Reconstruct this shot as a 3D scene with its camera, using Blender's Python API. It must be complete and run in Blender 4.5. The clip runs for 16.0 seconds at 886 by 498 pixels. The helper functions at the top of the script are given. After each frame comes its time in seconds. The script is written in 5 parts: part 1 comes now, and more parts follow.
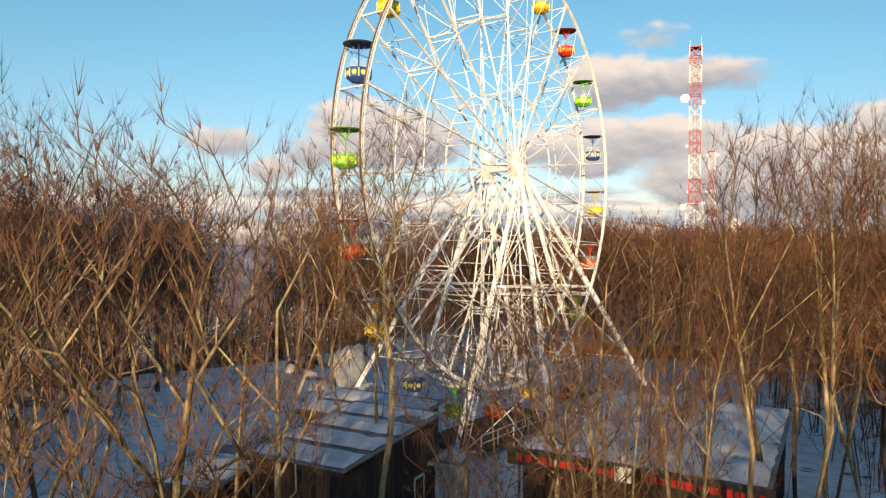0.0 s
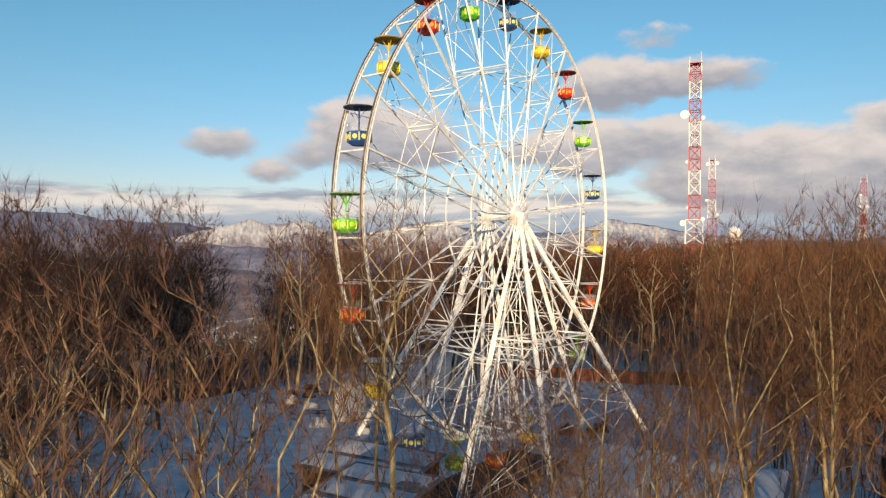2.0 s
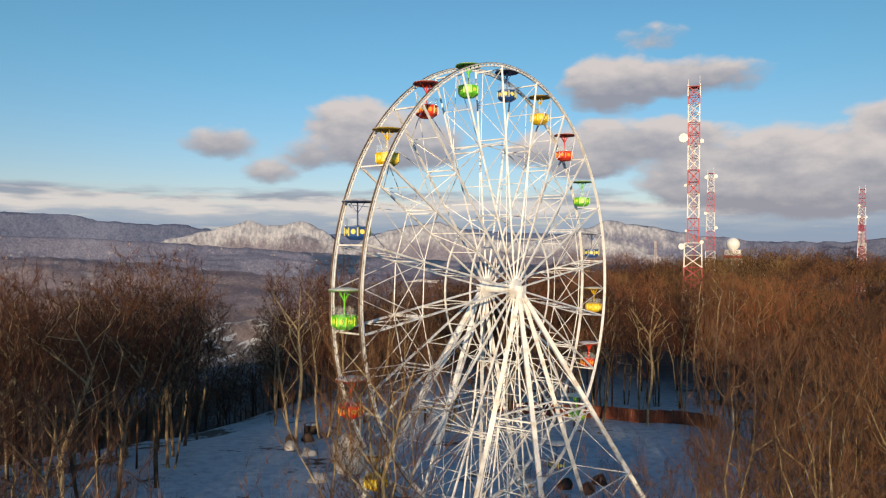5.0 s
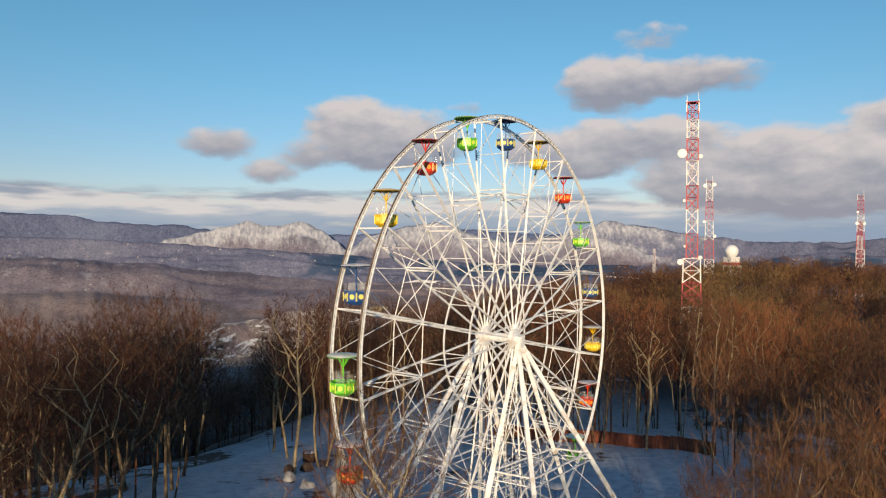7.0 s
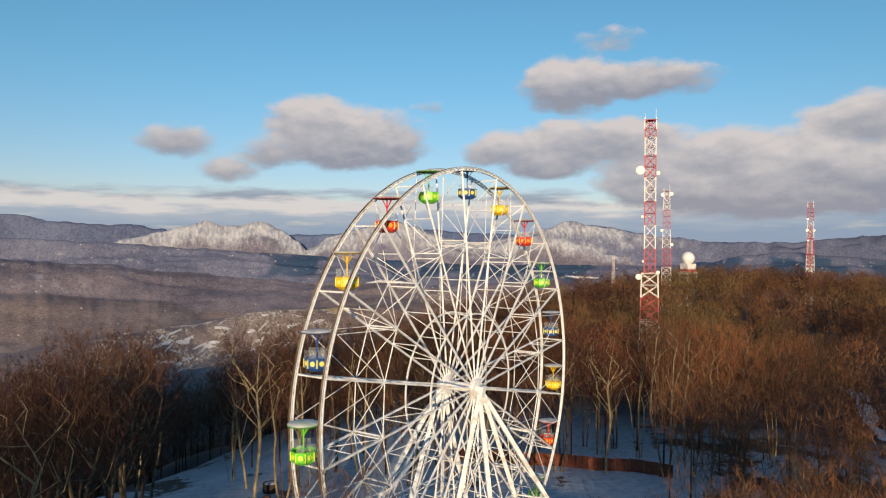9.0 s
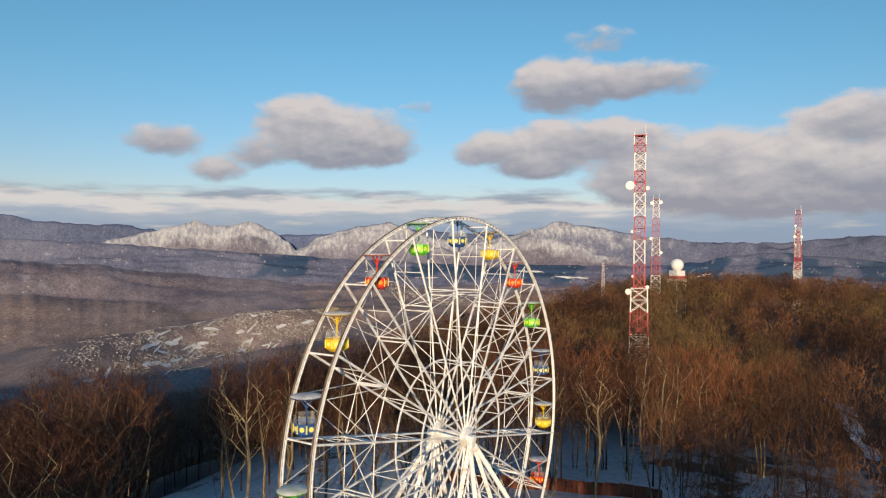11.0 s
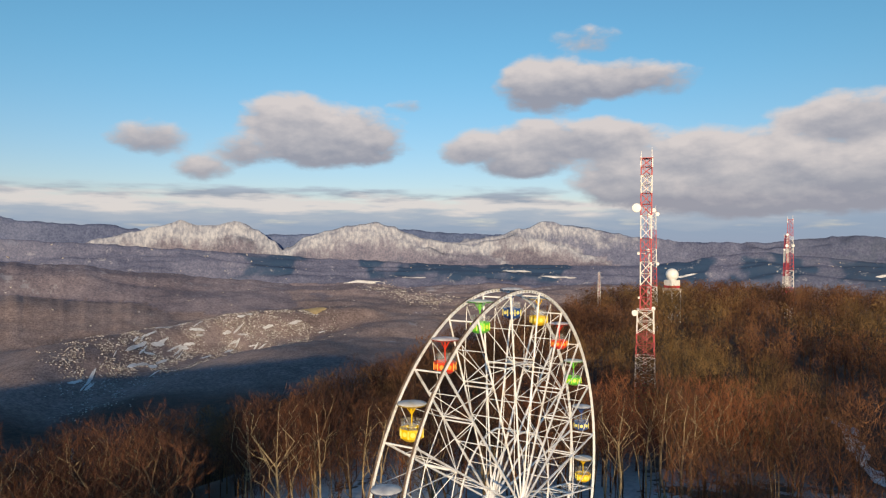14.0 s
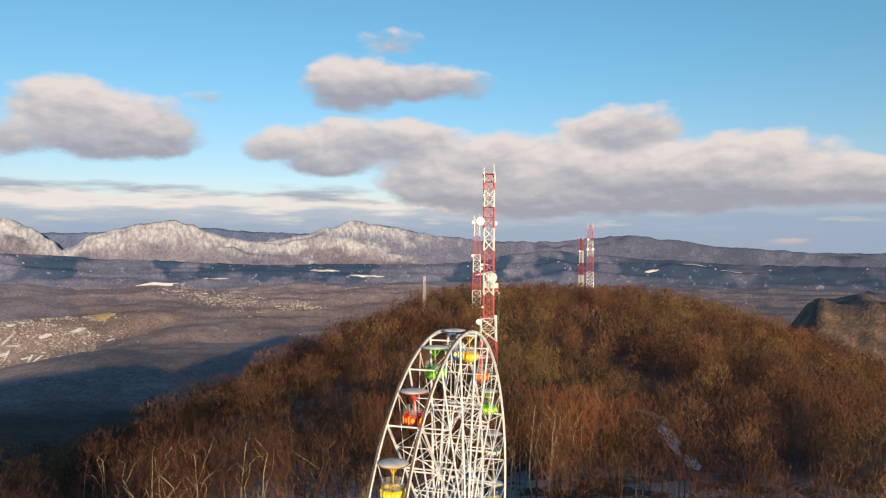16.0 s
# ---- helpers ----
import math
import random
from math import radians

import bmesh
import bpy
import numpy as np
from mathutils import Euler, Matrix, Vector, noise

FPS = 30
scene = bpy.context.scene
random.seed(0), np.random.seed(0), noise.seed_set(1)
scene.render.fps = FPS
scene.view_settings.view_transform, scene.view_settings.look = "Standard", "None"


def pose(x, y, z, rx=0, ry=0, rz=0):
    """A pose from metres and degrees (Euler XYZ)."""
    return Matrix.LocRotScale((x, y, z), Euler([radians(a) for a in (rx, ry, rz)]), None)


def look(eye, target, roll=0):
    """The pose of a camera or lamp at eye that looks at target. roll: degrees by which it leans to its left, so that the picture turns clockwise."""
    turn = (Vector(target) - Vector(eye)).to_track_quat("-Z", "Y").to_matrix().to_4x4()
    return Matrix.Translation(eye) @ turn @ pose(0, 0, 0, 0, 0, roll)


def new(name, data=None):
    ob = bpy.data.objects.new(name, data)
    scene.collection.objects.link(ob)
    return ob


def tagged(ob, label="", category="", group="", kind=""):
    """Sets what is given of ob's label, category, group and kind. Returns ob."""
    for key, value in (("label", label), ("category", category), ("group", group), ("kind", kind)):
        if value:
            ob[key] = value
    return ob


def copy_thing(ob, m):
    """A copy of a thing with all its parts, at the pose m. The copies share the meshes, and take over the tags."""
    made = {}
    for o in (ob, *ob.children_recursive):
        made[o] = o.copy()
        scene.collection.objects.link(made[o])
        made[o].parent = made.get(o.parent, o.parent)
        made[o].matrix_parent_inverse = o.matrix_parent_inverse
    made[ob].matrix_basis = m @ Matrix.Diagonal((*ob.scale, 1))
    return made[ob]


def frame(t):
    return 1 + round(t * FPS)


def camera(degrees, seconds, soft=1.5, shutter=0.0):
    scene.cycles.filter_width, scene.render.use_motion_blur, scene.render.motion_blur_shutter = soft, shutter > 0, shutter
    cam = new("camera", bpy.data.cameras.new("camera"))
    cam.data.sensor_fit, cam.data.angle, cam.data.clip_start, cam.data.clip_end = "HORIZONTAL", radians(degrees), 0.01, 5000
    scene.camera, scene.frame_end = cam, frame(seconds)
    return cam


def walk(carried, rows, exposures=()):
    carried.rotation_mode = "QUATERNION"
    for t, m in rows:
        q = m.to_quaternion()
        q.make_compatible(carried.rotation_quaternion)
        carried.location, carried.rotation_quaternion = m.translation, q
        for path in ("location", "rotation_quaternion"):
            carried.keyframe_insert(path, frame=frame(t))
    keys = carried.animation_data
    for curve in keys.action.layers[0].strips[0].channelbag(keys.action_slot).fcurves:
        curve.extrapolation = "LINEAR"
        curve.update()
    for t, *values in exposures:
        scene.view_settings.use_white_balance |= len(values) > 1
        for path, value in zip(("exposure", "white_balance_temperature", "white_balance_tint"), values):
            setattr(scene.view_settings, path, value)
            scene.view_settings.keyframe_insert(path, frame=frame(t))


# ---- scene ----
cam = camera(65.22, 16.0, soft=1.25)
PATH = [
    (0.0, -0.000, -0.000, 14.000, 0.000, -0.546, -0.374),
    (0.5, -0.026, -0.008, 14.897, 0.039, -0.471, -0.322),
    (1.0, -0.010, -0.055, 15.739, 0.047, -0.460, -0.326),
    (1.5, 0.017, -0.016, 16.662, 0.054, -0.475, -0.358),
    (2.0, -0.031, -0.074, 17.460, 0.010, -0.466, -0.318),
    (2.5, -0.042, -0.048, 18.284, -0.017, -0.397, -0.305),
    (3.0, -0.053, 0.008, 19.215, -0.048, -0.396, -0.300),
    (3.5, -0.062, 0.098, 20.104, -0.077, -0.424, -0.293),
    (4.0, -0.053, 0.073, 20.963, -0.065, -0.422, -0.298),
    (6.5, -0.060, 0.044, 25.429, -0.132, -0.443, -0.284),
    (7.0, -0.069, 0.085, 26.333, -0.179, -0.445, -0.284),
    (7.5, -0.104, 0.042, 27.265, -0.515, -0.441, -0.277),
    (8.0, -0.106, 0.061, 28.186, -1.299, -0.436, -0.279),
    (8.5, -0.090, 0.146, 29.086, -2.307, -0.442, -0.278),
    (9.0, -0.053, 0.147, 29.997, -3.316, -0.464, -0.275),
    (9.5, -0.038, 0.056, 30.921, -3.979, -0.488, -0.245),
    (12.0, -0.175, 0.373, 35.369, -4.177, -0.490, -0.296),
    (12.5, -0.726, 0.154, 36.320, -4.241, -0.516, -0.281),
    (13.0, -1.830, -0.167, 37.251, -4.301, -0.525, -0.275),
    (13.5, -3.350, -0.201, 38.143, -4.438, -0.542, -0.278),
    (14.0, -5.226, 0.118, 38.951, -5.234, -0.569, -0.302),
    (14.5, -7.396, 0.709, 39.712, -7.966, -0.598, -0.321),
    (15.0, -9.726, 1.404, 40.496, -12.412, -0.610, -0.323),
    (15.5, -12.268, 2.137, 41.299, -16.960, -0.608, -0.313),
    (16.0, -14.964, 2.916, 42.142, -21.129, -0.597, -0.299),
]
EXPO = -0.03
SKY_POWER, SKY_SAT, SKY_HUE, SKY_TINT, SKY_LOW, SKY_HIGH = 0.146, 1.0, 0.487, (0.92, 1.07, 1.11, 1), (1.12, 0.91, 1.0, 1), (1.06, 0.93, 1.06, 1)
SUN_POWER, SUN_COLOR = 5.0, (1.0, 0.75, 0.46)
CLOUD_DARK, CLOUD_MID, CLOUD_LIT = (2.15, 2.15, 2.48), (3.15, 2.98, 3.1), (4.7, 4.2, 3.98)
STRAT_BLUE, STRAT_DARK, STRAT_MID, STRAT_LIT = (1.65, 2.3, 3.25), (2.05, 2.3, 2.8), (2.65, 3.0, 3.55), (4.9, 4.5, 4.3)
walk(cam, [(t, pose(x, y, z, 90 + p, r, w)) for t, x, y, z, w, p, r in PATH], exposures=[(0.0, EXPO + 0.46, 7250, 10), (2.0, EXPO + 0.2, 6750, 10), (4.0, EXPO + 0.04, 6550, 10), (7.0, EXPO, 6400, 10), (13.0, EXPO, 6400, 10), (14.5, EXPO + 0.1, 6450, 10), (16.0, EXPO + 0.25, 6600, 10)])

# ---- world: low winter sun behind the flight, scattered clouds ----
SUN_EL, SUN_AZ = 8.1, 186.0          # degrees; azimuth clockwise from +Y


def direction(az, el):
    a, e = radians(az), radians(el)
    return Vector((math.sin(a) * math.cos(e), math.cos(a) * math.cos(e), math.sin(e)))


class Nodes:
    """Small builder for node trees."""

    def __init__(self, tree):
        self.t = tree

    def add(self, kind):
        return self.t.nodes.new(kind)

    def put(self, node, i, v):
        if hasattr(v, "is_linked"):
            self.t.links.new(v, node.inputs[i])
        elif v is not None:
            node.inputs[i].default_value = v

    def math(self, op, a, b=None, c=None, clamp=False):
        n = self.add("ShaderNodeMath")
        n.operation, n.use_clamp = op, clamp
        for i, v in enumerate((a, b, c)):
            self.put(n, i, v)
        return n.outputs[0]

    def noise(self, vec, scale, detail=4.0, rough=0.55, dims="3D", out=0):
        n = self.add("ShaderNodeTexNoise")
        n.noise_dimensions = dims
        self.put(n, "Vector", vec)
        n.inputs["Scale"].default_value, n.inputs["Detail"].default_value = scale, detail
        n.inputs["Roughness"].default_value = rough
        return n.outputs[out]

    def mix(self, f, a, b):
        n = self.add("ShaderNodeMix")
        n.data_type = "RGBA"
        self.put(n, 0, f)
        self.put(n, 6, a)
        self.put(n, 7, b)
        return n.outputs[2]

    def ramp(self, f, stops):
        n = self.add("ShaderNodeValToRGB")
        self.put(n, 0, f)
        e = n.color_ramp.elements
        while len(e) < len(stops):
            e.new(0.5)
        for el, (p, c) in zip(e, stops):
            el.position, el.color = p, (*c, 1) if len(c) == 3 else c
        return n.outputs[0]

    def smooth(self, v, lo, hi):
        n = self.add("ShaderNodeMapRange")
        n.interpolation_type = "SMOOTHSTEP"
        self.put(n, 0, v)
        n.inputs[1].default_value, n.inputs[2].default_value = lo, hi
        return n.outputs[0]


world = bpy.data.worlds.new("sky")
scene.world = world
world.use_nodes = True
world.node_tree.nodes.clear()
N = Nodes(world.node_tree)
sky = N.add("ShaderNodeTexSky")
sky.sky_type, sky.sun_disc, sky.sun_elevation, sky.sun_rotation = "NISHITA", False, radians(SUN_EL), radians(SUN_AZ)
sky.altitude, sky.air_density, sky.dust_density, sky.ozone_density = 300.0, 1.0, 0.05, 3.0
co = N.add("ShaderNodeTexCoord").outputs["Generated"]
sep = N.add("ShaderNodeSeparateXYZ")
N.put(sep, 0, co)
az = N.math("MULTIPLY", N.math("ARCTAN2", sep.outputs[0], sep.outputs[1]), 57.2958)
el = N.math("MULTIPLY", N.math("ARCSINE", sep.outputs[2]), 57.2958)
comb = N.add("ShaderNodeCombineXYZ")
N.put(comb, 0, az)
N.put(comb, 1, N.math("MULTIPLY", el, 1.9))
puff = N.noise(comb.outputs[0], 0.30, 8.0, 0.55)
puff_big = N.noise(comb.outputs[0], 0.12, 3.0, 0.5)
shift = N.add("ShaderNodeVectorMath")
shift.operation = "ADD"
N.put(shift, 0, comb.outputs[0])
shift.inputs[1].default_value = (0.35, 0.95, 0.0)
puff_up = N.noise(shift.outputs[0], 0.30, 5.0, 0.5)
rag = N.math("ADD", N.math("MULTIPLY", N.math("SUBTRACT", puff, 0.5), 1.7), N.math("MULTIPLY", N.math("SUBTRACT", puff_big, 0.5), 1.1))
# cumulus: azimuth, elevation, half width, half height (degrees), thickness
WEST_CLOUDS = [(-6.6, 9.8, 4.4, 2.3, 0), (-2.6, 9.2, 4.4, 2.2, 0), (-4.8, 8.2, 6.2, 1.6, 0.1), (-10.6, 7.6, 3.2, 1.5, -0.2), (-13.6, 6.2, 3.4, 1.4, -0.5), (-17.4, 8.4, 3.6, 1.8, -0.5)]
MID_CLOUDS = [(8.6, 8.0, 3.6, 1.6, 0), (12.8, 8.6, 4.2, 1.8, 0), (18.4, 8.8, 4.6, 1.7, 0), (11.2, 6.9, 4.2, 1.2, 0), (18.2, 13.4, 6.6, 1.5, 0), (14.0, 13.2, 3.8, 2.1, 0.1),
              (17.4, 16.4, 4.4, 1.5, -0.6)]
EAST_CLOUDS = [(25.0, 7.8, 3.8, 2.0, 0.1), (22.0, 6.2, 5.5, 2.5, 0.2), (30.0, 6.8, 6.0, 2.4, 0.2), (27.0, 4.9, 8.0, 1.7, 0.3), (35.6, 9.8, 4.6, 1.8, 0.1), (37.5, 6.0, 7.5, 2.5, 0.2),
               (44.0, 6.6, 7.0, 2.5, 0.1), (50.0, 5.4, 7.0, 1.7, 0.1), (59.0, 5.4, 7.0, 1.6, 0), (2.6, 11.9, 3.2, 0.8, -0.75), (-38.0, 8.0, 5.0, 1.8, 0), (70.0, 7.5, 7.0, 2.4, 0),
               (-55.0, 10.0, 6.0, 2.0, 0)]
dens, low = None, None
for a0, e0, w, h, thick in [(a, e - 0.5, w, h, k) for a, e, w, h, k in WEST_CLOUDS + MID_CLOUDS] + [(a, e - 0.85, w, h, k) for a, e, w, h, k in EAST_CLOUDS]:
    u = N.math("MULTIPLY", N.math("SUBTRACT", az, a0), 1.0 / (1.12 * w))
    v = N.math("MULTIPLY", N.math("SUBTRACT", el, e0), 1.0 / (1.15 * h))
    d = N.math("SUBTRACT", 1.0 + thick, N.math("MULTIPLY_ADD", u, u, N.math("MULTIPLY", v, v)))
    lit = N.math("MULTIPLY_ADD", v, 0.5, 0.5)
    wgt = N.math("POWER", 2.718, N.math("MULTIPLY", d, 3.0))
    part_l = N.math("MULTIPLY", lit, wgt)
    dens = d if dens is None else N.math("SMOOTH_MAX", dens, d, 0.4)
    low = (part_l, wgt) if low is None else (N.math("ADD", low[0], part_l), N.math("ADD", low[1], wgt))
level = N.math("DIVIDE", low[0], low[1])
mask = N.smooth(N.math("ADD", dens, rag), -0.06, 0.58)
# low stratus over the far mountains
comb2 = N.add("ShaderNodeCombineXYZ")
N.put(comb2, 0, N.math("MULTIPLY", az, 0.17))
N.put(comb2, 1, N.math("MULTIPLY", el, 1.15))
strat = N.noise(comb2.outputs[0], 0.8, 5.0, 0.5)
sv = N.math("MULTIPLY", N.math("MAXIMUM", N.math("SUBTRACT", el, 2.0), 0.0), 1.0 / 2.5)
sd = N.math("SUBTRACT", 1.0, N.math("MULTIPLY", sv, sv))
smask = N.smooth(N.math("ADD", sd, N.math("MULTIPLY", N.math("SUBTRACT", strat, 0.5), 3.2)), 0.0, 0.8)
strat_tone = N.noise(comb2.outputs[0], 1.25, 6.0, 0.5)
tone = N.math("ADD", N.math("MULTIPLY_ADD", N.math("SUBTRACT", level, 0.5), 1.1, 0.50), N.math("ADD", N.math("MULTIPLY", N.math("SUBTRACT", puff, 0.5), 0.6), N.math("MULTIPLY", N.math("SUBTRACT", puff, puff_up), 0.45)))
c_cum = N.ramp(tone, [(0.22, CLOUD_DARK), (0.50, CLOUD_MID), (0.84, CLOUD_LIT)])
layer = N.math("ADD", el, N.math("ADD", N.math("MULTIPLY", N.math("SUBTRACT", strat_tone, 0.5), 2.6), N.math("MULTIPLY", N.math("SUBTRACT", strat, 0.5), 1.4)))
c_str = N.ramp(N.math("MULTIPLY", layer, 0.2), [(0.20, STRAT_BLUE), (0.44, STRAT_MID), (0.56, STRAT_LIT), (0.66, STRAT_LIT), (0.78, STRAT_DARK), (0.95, STRAT_MID)])
c_str = N.mix(N.math("MULTIPLY", N.smooth(az, 20.0, 42.0), 0.8), c_str, (*STRAT_BLUE, 1))
sky_c = sky.outputs[0]
grey = N.add("ShaderNodeHueSaturation")
grey.inputs["Saturation"].default_value, grey.inputs["Hue"].default_value = SKY_SAT, SKY_HUE
N.put(grey, "Color", sky_c)
tint = N.add("ShaderNodeMix")
tint.data_type, tint.blend_type = "RGBA", "MULTIPLY"
tint.inputs[0].default_value = 1.0
N.put(tint, 6, grey.outputs[0])
N.put(tint, 7, N.mix(N.smooth(el, 24.0, 50.0), N.mix(N.smooth(el, 2.0, 17.0), SKY_LOW, SKY_TINT), SKY_HIGH))
col = N.mix(N.math("MULTIPLY", smask, 0.9), tint.outputs[2], c_str)
col = N.mix(N.math("MULTIPLY", mask, 0.95), col, c_cum)
bg = N.add("ShaderNodeBackground")
N.put(bg, "Color", col)
bg.inputs["Strength"].default_value = SKY_POWER
N.t.links.new(bg.outputs[0], N.add("ShaderNodeOutputWorld").inputs[0])

sun = new("sun", bpy.data.lights.new("sun", "SUN"))
sun.data.energy, sun.data.angle, sun.data.color = SUN_POWER, radians(0.55), SUN_COLOR
sun.matrix_world = look(direction(SUN_AZ, SUN_EL) * 200, (0, 0, 0))


# ---- materials ----
def material(name, colors, scale=4.0, rough=0.7, metal=0.0, bump=0.15, fine=40.0, per_object=0.0, stretch=(1, 1, 1), detail=6.0):
    """Noise between two or three colours at one scale, with finer grain in tone and relief."""
    m = bpy.data.materials.new(name)
    m.use_nodes = True
    n = Nodes(m.node_tree)
    b = m.node_tree.nodes["Principled BSDF"]
    tc = n.add("ShaderNodeTexCoord").outputs["Object"]
    mp = n.add("ShaderNodeMapping")
    mp.inputs["Scale"].default_value = stretch
    n.put(mp, 0, tc)
    v = mp.outputs[0]
    big, small = n.noise(v, scale, detail), n.noise(v, fine, 4.0)
    f = n.math("ADD", n.math("MULTIPLY", big, 0.75), n.math("MULTIPLY", small, 0.25))
    if per_object:
        oi = n.add("ShaderNodeObjectInfo")
        f = n.math("ADD", f, n.math("MULTIPLY", n.math("SUBTRACT", oi.outputs["Random"], 0.5), per_object))
    k = len(colors)
    stops = [(0.36 + 0.28 * i / max(1, k - 1), c) for i, c in enumerate(colors)]
    c = n.ramp(f, stops)
    n.put(b, "Base Color", c)
    b.inputs["Metallic"].default_value = metal
    n.put(b, "Roughness", n.math("ADD", rough - 0.1, n.math("MULTIPLY", small, 0.2)))
    if bump:
        bp = n.add("ShaderNodeBump")
        bp.inputs["Strength"].default_value, bp.inputs["Distance"].default_value = bump, 0.05
        n.put(bp, "Height", f)
        n.put(b, "Normal", bp.outputs[0])
    return m


WHITE_STEEL = material("white painted steel", [(0.55, 0.50, 0.44), (0.82, 0.83, 0.84), (0.86, 0.87, 0.89)], 1.2, 0.45, 0.0, 0.05)
RIM_STEEL = material("rim steel", [(0.68, 0.66, 0.62), (0.82, 0.83, 0.83), (0.85, 0.86, 0.88)], 1.6, 0.45, 0.0, 0.05)
# brown flange, its colour darkened for the rim's shaded outer face
FLANGE = material("brown flange darkened for shade", [(0.06, 0.04, 0.028), (0.13, 0.088, 0.06), (0.24, 0.18, 0.13)], 1.2, 0.6, bump=0.05)
RUST_STEEL = material("worn steel", [(0.18, 0.10, 0.06), (0.45, 0.38, 0.31), (0.62, 0.58, 0.52)], 2.5, 0.6)
TOWER_RED = material("red tower paint", [(0.34, 0.028, 0.04), (0.50, 0.045, 0.065)], 1.0, 0.5)
TOWER_WHITE = material("white tower paint", [(0.62, 0.58, 0.55), (0.82, 0.81, 0.80)], 1.0, 0.5)
DISH_WHITE = material("white antenna shell", [(0.78, 0.77, 0.75), (0.86, 0.86, 0.85)], 1.0, 0.4, bump=0.02)
BARK = material("pale lichen bark", [(0.040, 0.028, 0.018), (0.195, 0.142, 0.074), (0.42, 0.34, 0.195)], 3.2, 0.9, bump=0.5, fine=14, per_object=0.22, stretch=(1, 1, 0.35))
BARK_MID = material("grey-brown lichen bark", [(0.040, 0.028, 0.018), (0.18, 0.128, 0.073), (0.38, 0.30, 0.175)], 3.0, 0.9, bump=0.5, fine=14, per_object=0.3, stretch=(1, 1, 0.35))
BARK_BROWN = material("brown-grey bark", [(0.035, 0.022, 0.014), (0.085, 0.055, 0.033), (0.18, 0.125, 0.072)], 1.6, 0.9, bump=0.4, fine=14, per_object=0.3, stretch=(1, 1, 0.35))
BARK_RED = material("orange-brown shoots", [(0.095, 0.046, 0.019), (0.175, 0.090, 0.034), (0.25, 0.138, 0.052)], 0.5, 0.9, bump=0.0, fine=8, per_object=0.3)
TWIG = material("brown winter twigs", [(0.032, 0.012, 0.007), (0.072, 0.026, 0.013), (0.125, 0.050, 0.024)], 0.35, 0.9, bump=0.0, fine=3.0, per_object=0.4)
TWIG_DARK = material("dark reddish twigs", [(0.032, 0.015, 0.011), (0.074, 0.036, 0.023), (0.13, 0.066, 0.041)], 0.35, 0.9, bump=0.0, fine=3.0, per_object=0.4)
TWIG_GOLD = material("golden winter twigs", [(0.046, 0.021, 0.010), (0.102, 0.048, 0.021), (0.17, 0.086, 0.037)], 0.35, 0.9, bump=0.0, fine=3.0, per_object=0.35)
TWIG_RED = material("reddish winter twigs", [(0.10, 0.032, 0.014), (0.185, 0.062, 0.025), (0.26, 0.10, 0.04)], 0.35, 0.9, bump=0.0, fine=3.0, per_object=0.3)


def wood_material():
    """Bare crowns that differ from tree to tree and from stand to stand."""
    m = bpy.data.materials.new("bare beech wood")
    m.use_nodes = True
    n = Nodes(m.node_tree)
    b = m.node_tree.nodes["Principled BSDF"]
    p = n.add("ShaderNodeTexCoord").outputs["Object"]
    isle = n.add("ShaderNodeNewGeometry").outputs["Random Per Island"]
    f = n.math("ADD", n.math("MULTIPLY", n.noise(p, 0.085, 2.0), 0.84), n.math("MULTIPLY", n.noise(p, 0.016, 3.0), 0.20))
    f = n.math("ADD", f, n.math("MULTIPLY", n.math("SUBTRACT", isle, 0.5), 0.09))
    red = n.ramp(f, [(0.40, (0.025, 0.010, 0.007)), (0.5, (0.080, 0.032, 0.016)), (0.60, (0.17, 0.074, 0.032))])
    olive = n.ramp(f, [(0.40, (0.028, 0.018, 0.008)), (0.5, (0.098, 0.060, 0.021)), (0.60, (0.215, 0.128, 0.048))])
    n.put(b, "Base Color", n.mix(n.smooth(n.noise(p, 0.021, 2.0), 0.47, 0.61), red, olive))
    b.inputs["Roughness"].default_value = 0.95
    return m


FAR_WOOD = wood_material()
# roof snow, toned down and slightly blued in colour for tree shade
ROOF_SNOW = material("uneven snow toned for shade", [(0.40, 0.42, 0.47), (0.60, 0.61, 0.64), (0.74, 0.74, 0.75)], 0.5, 0.8, bump=0.6, fine=3.0)


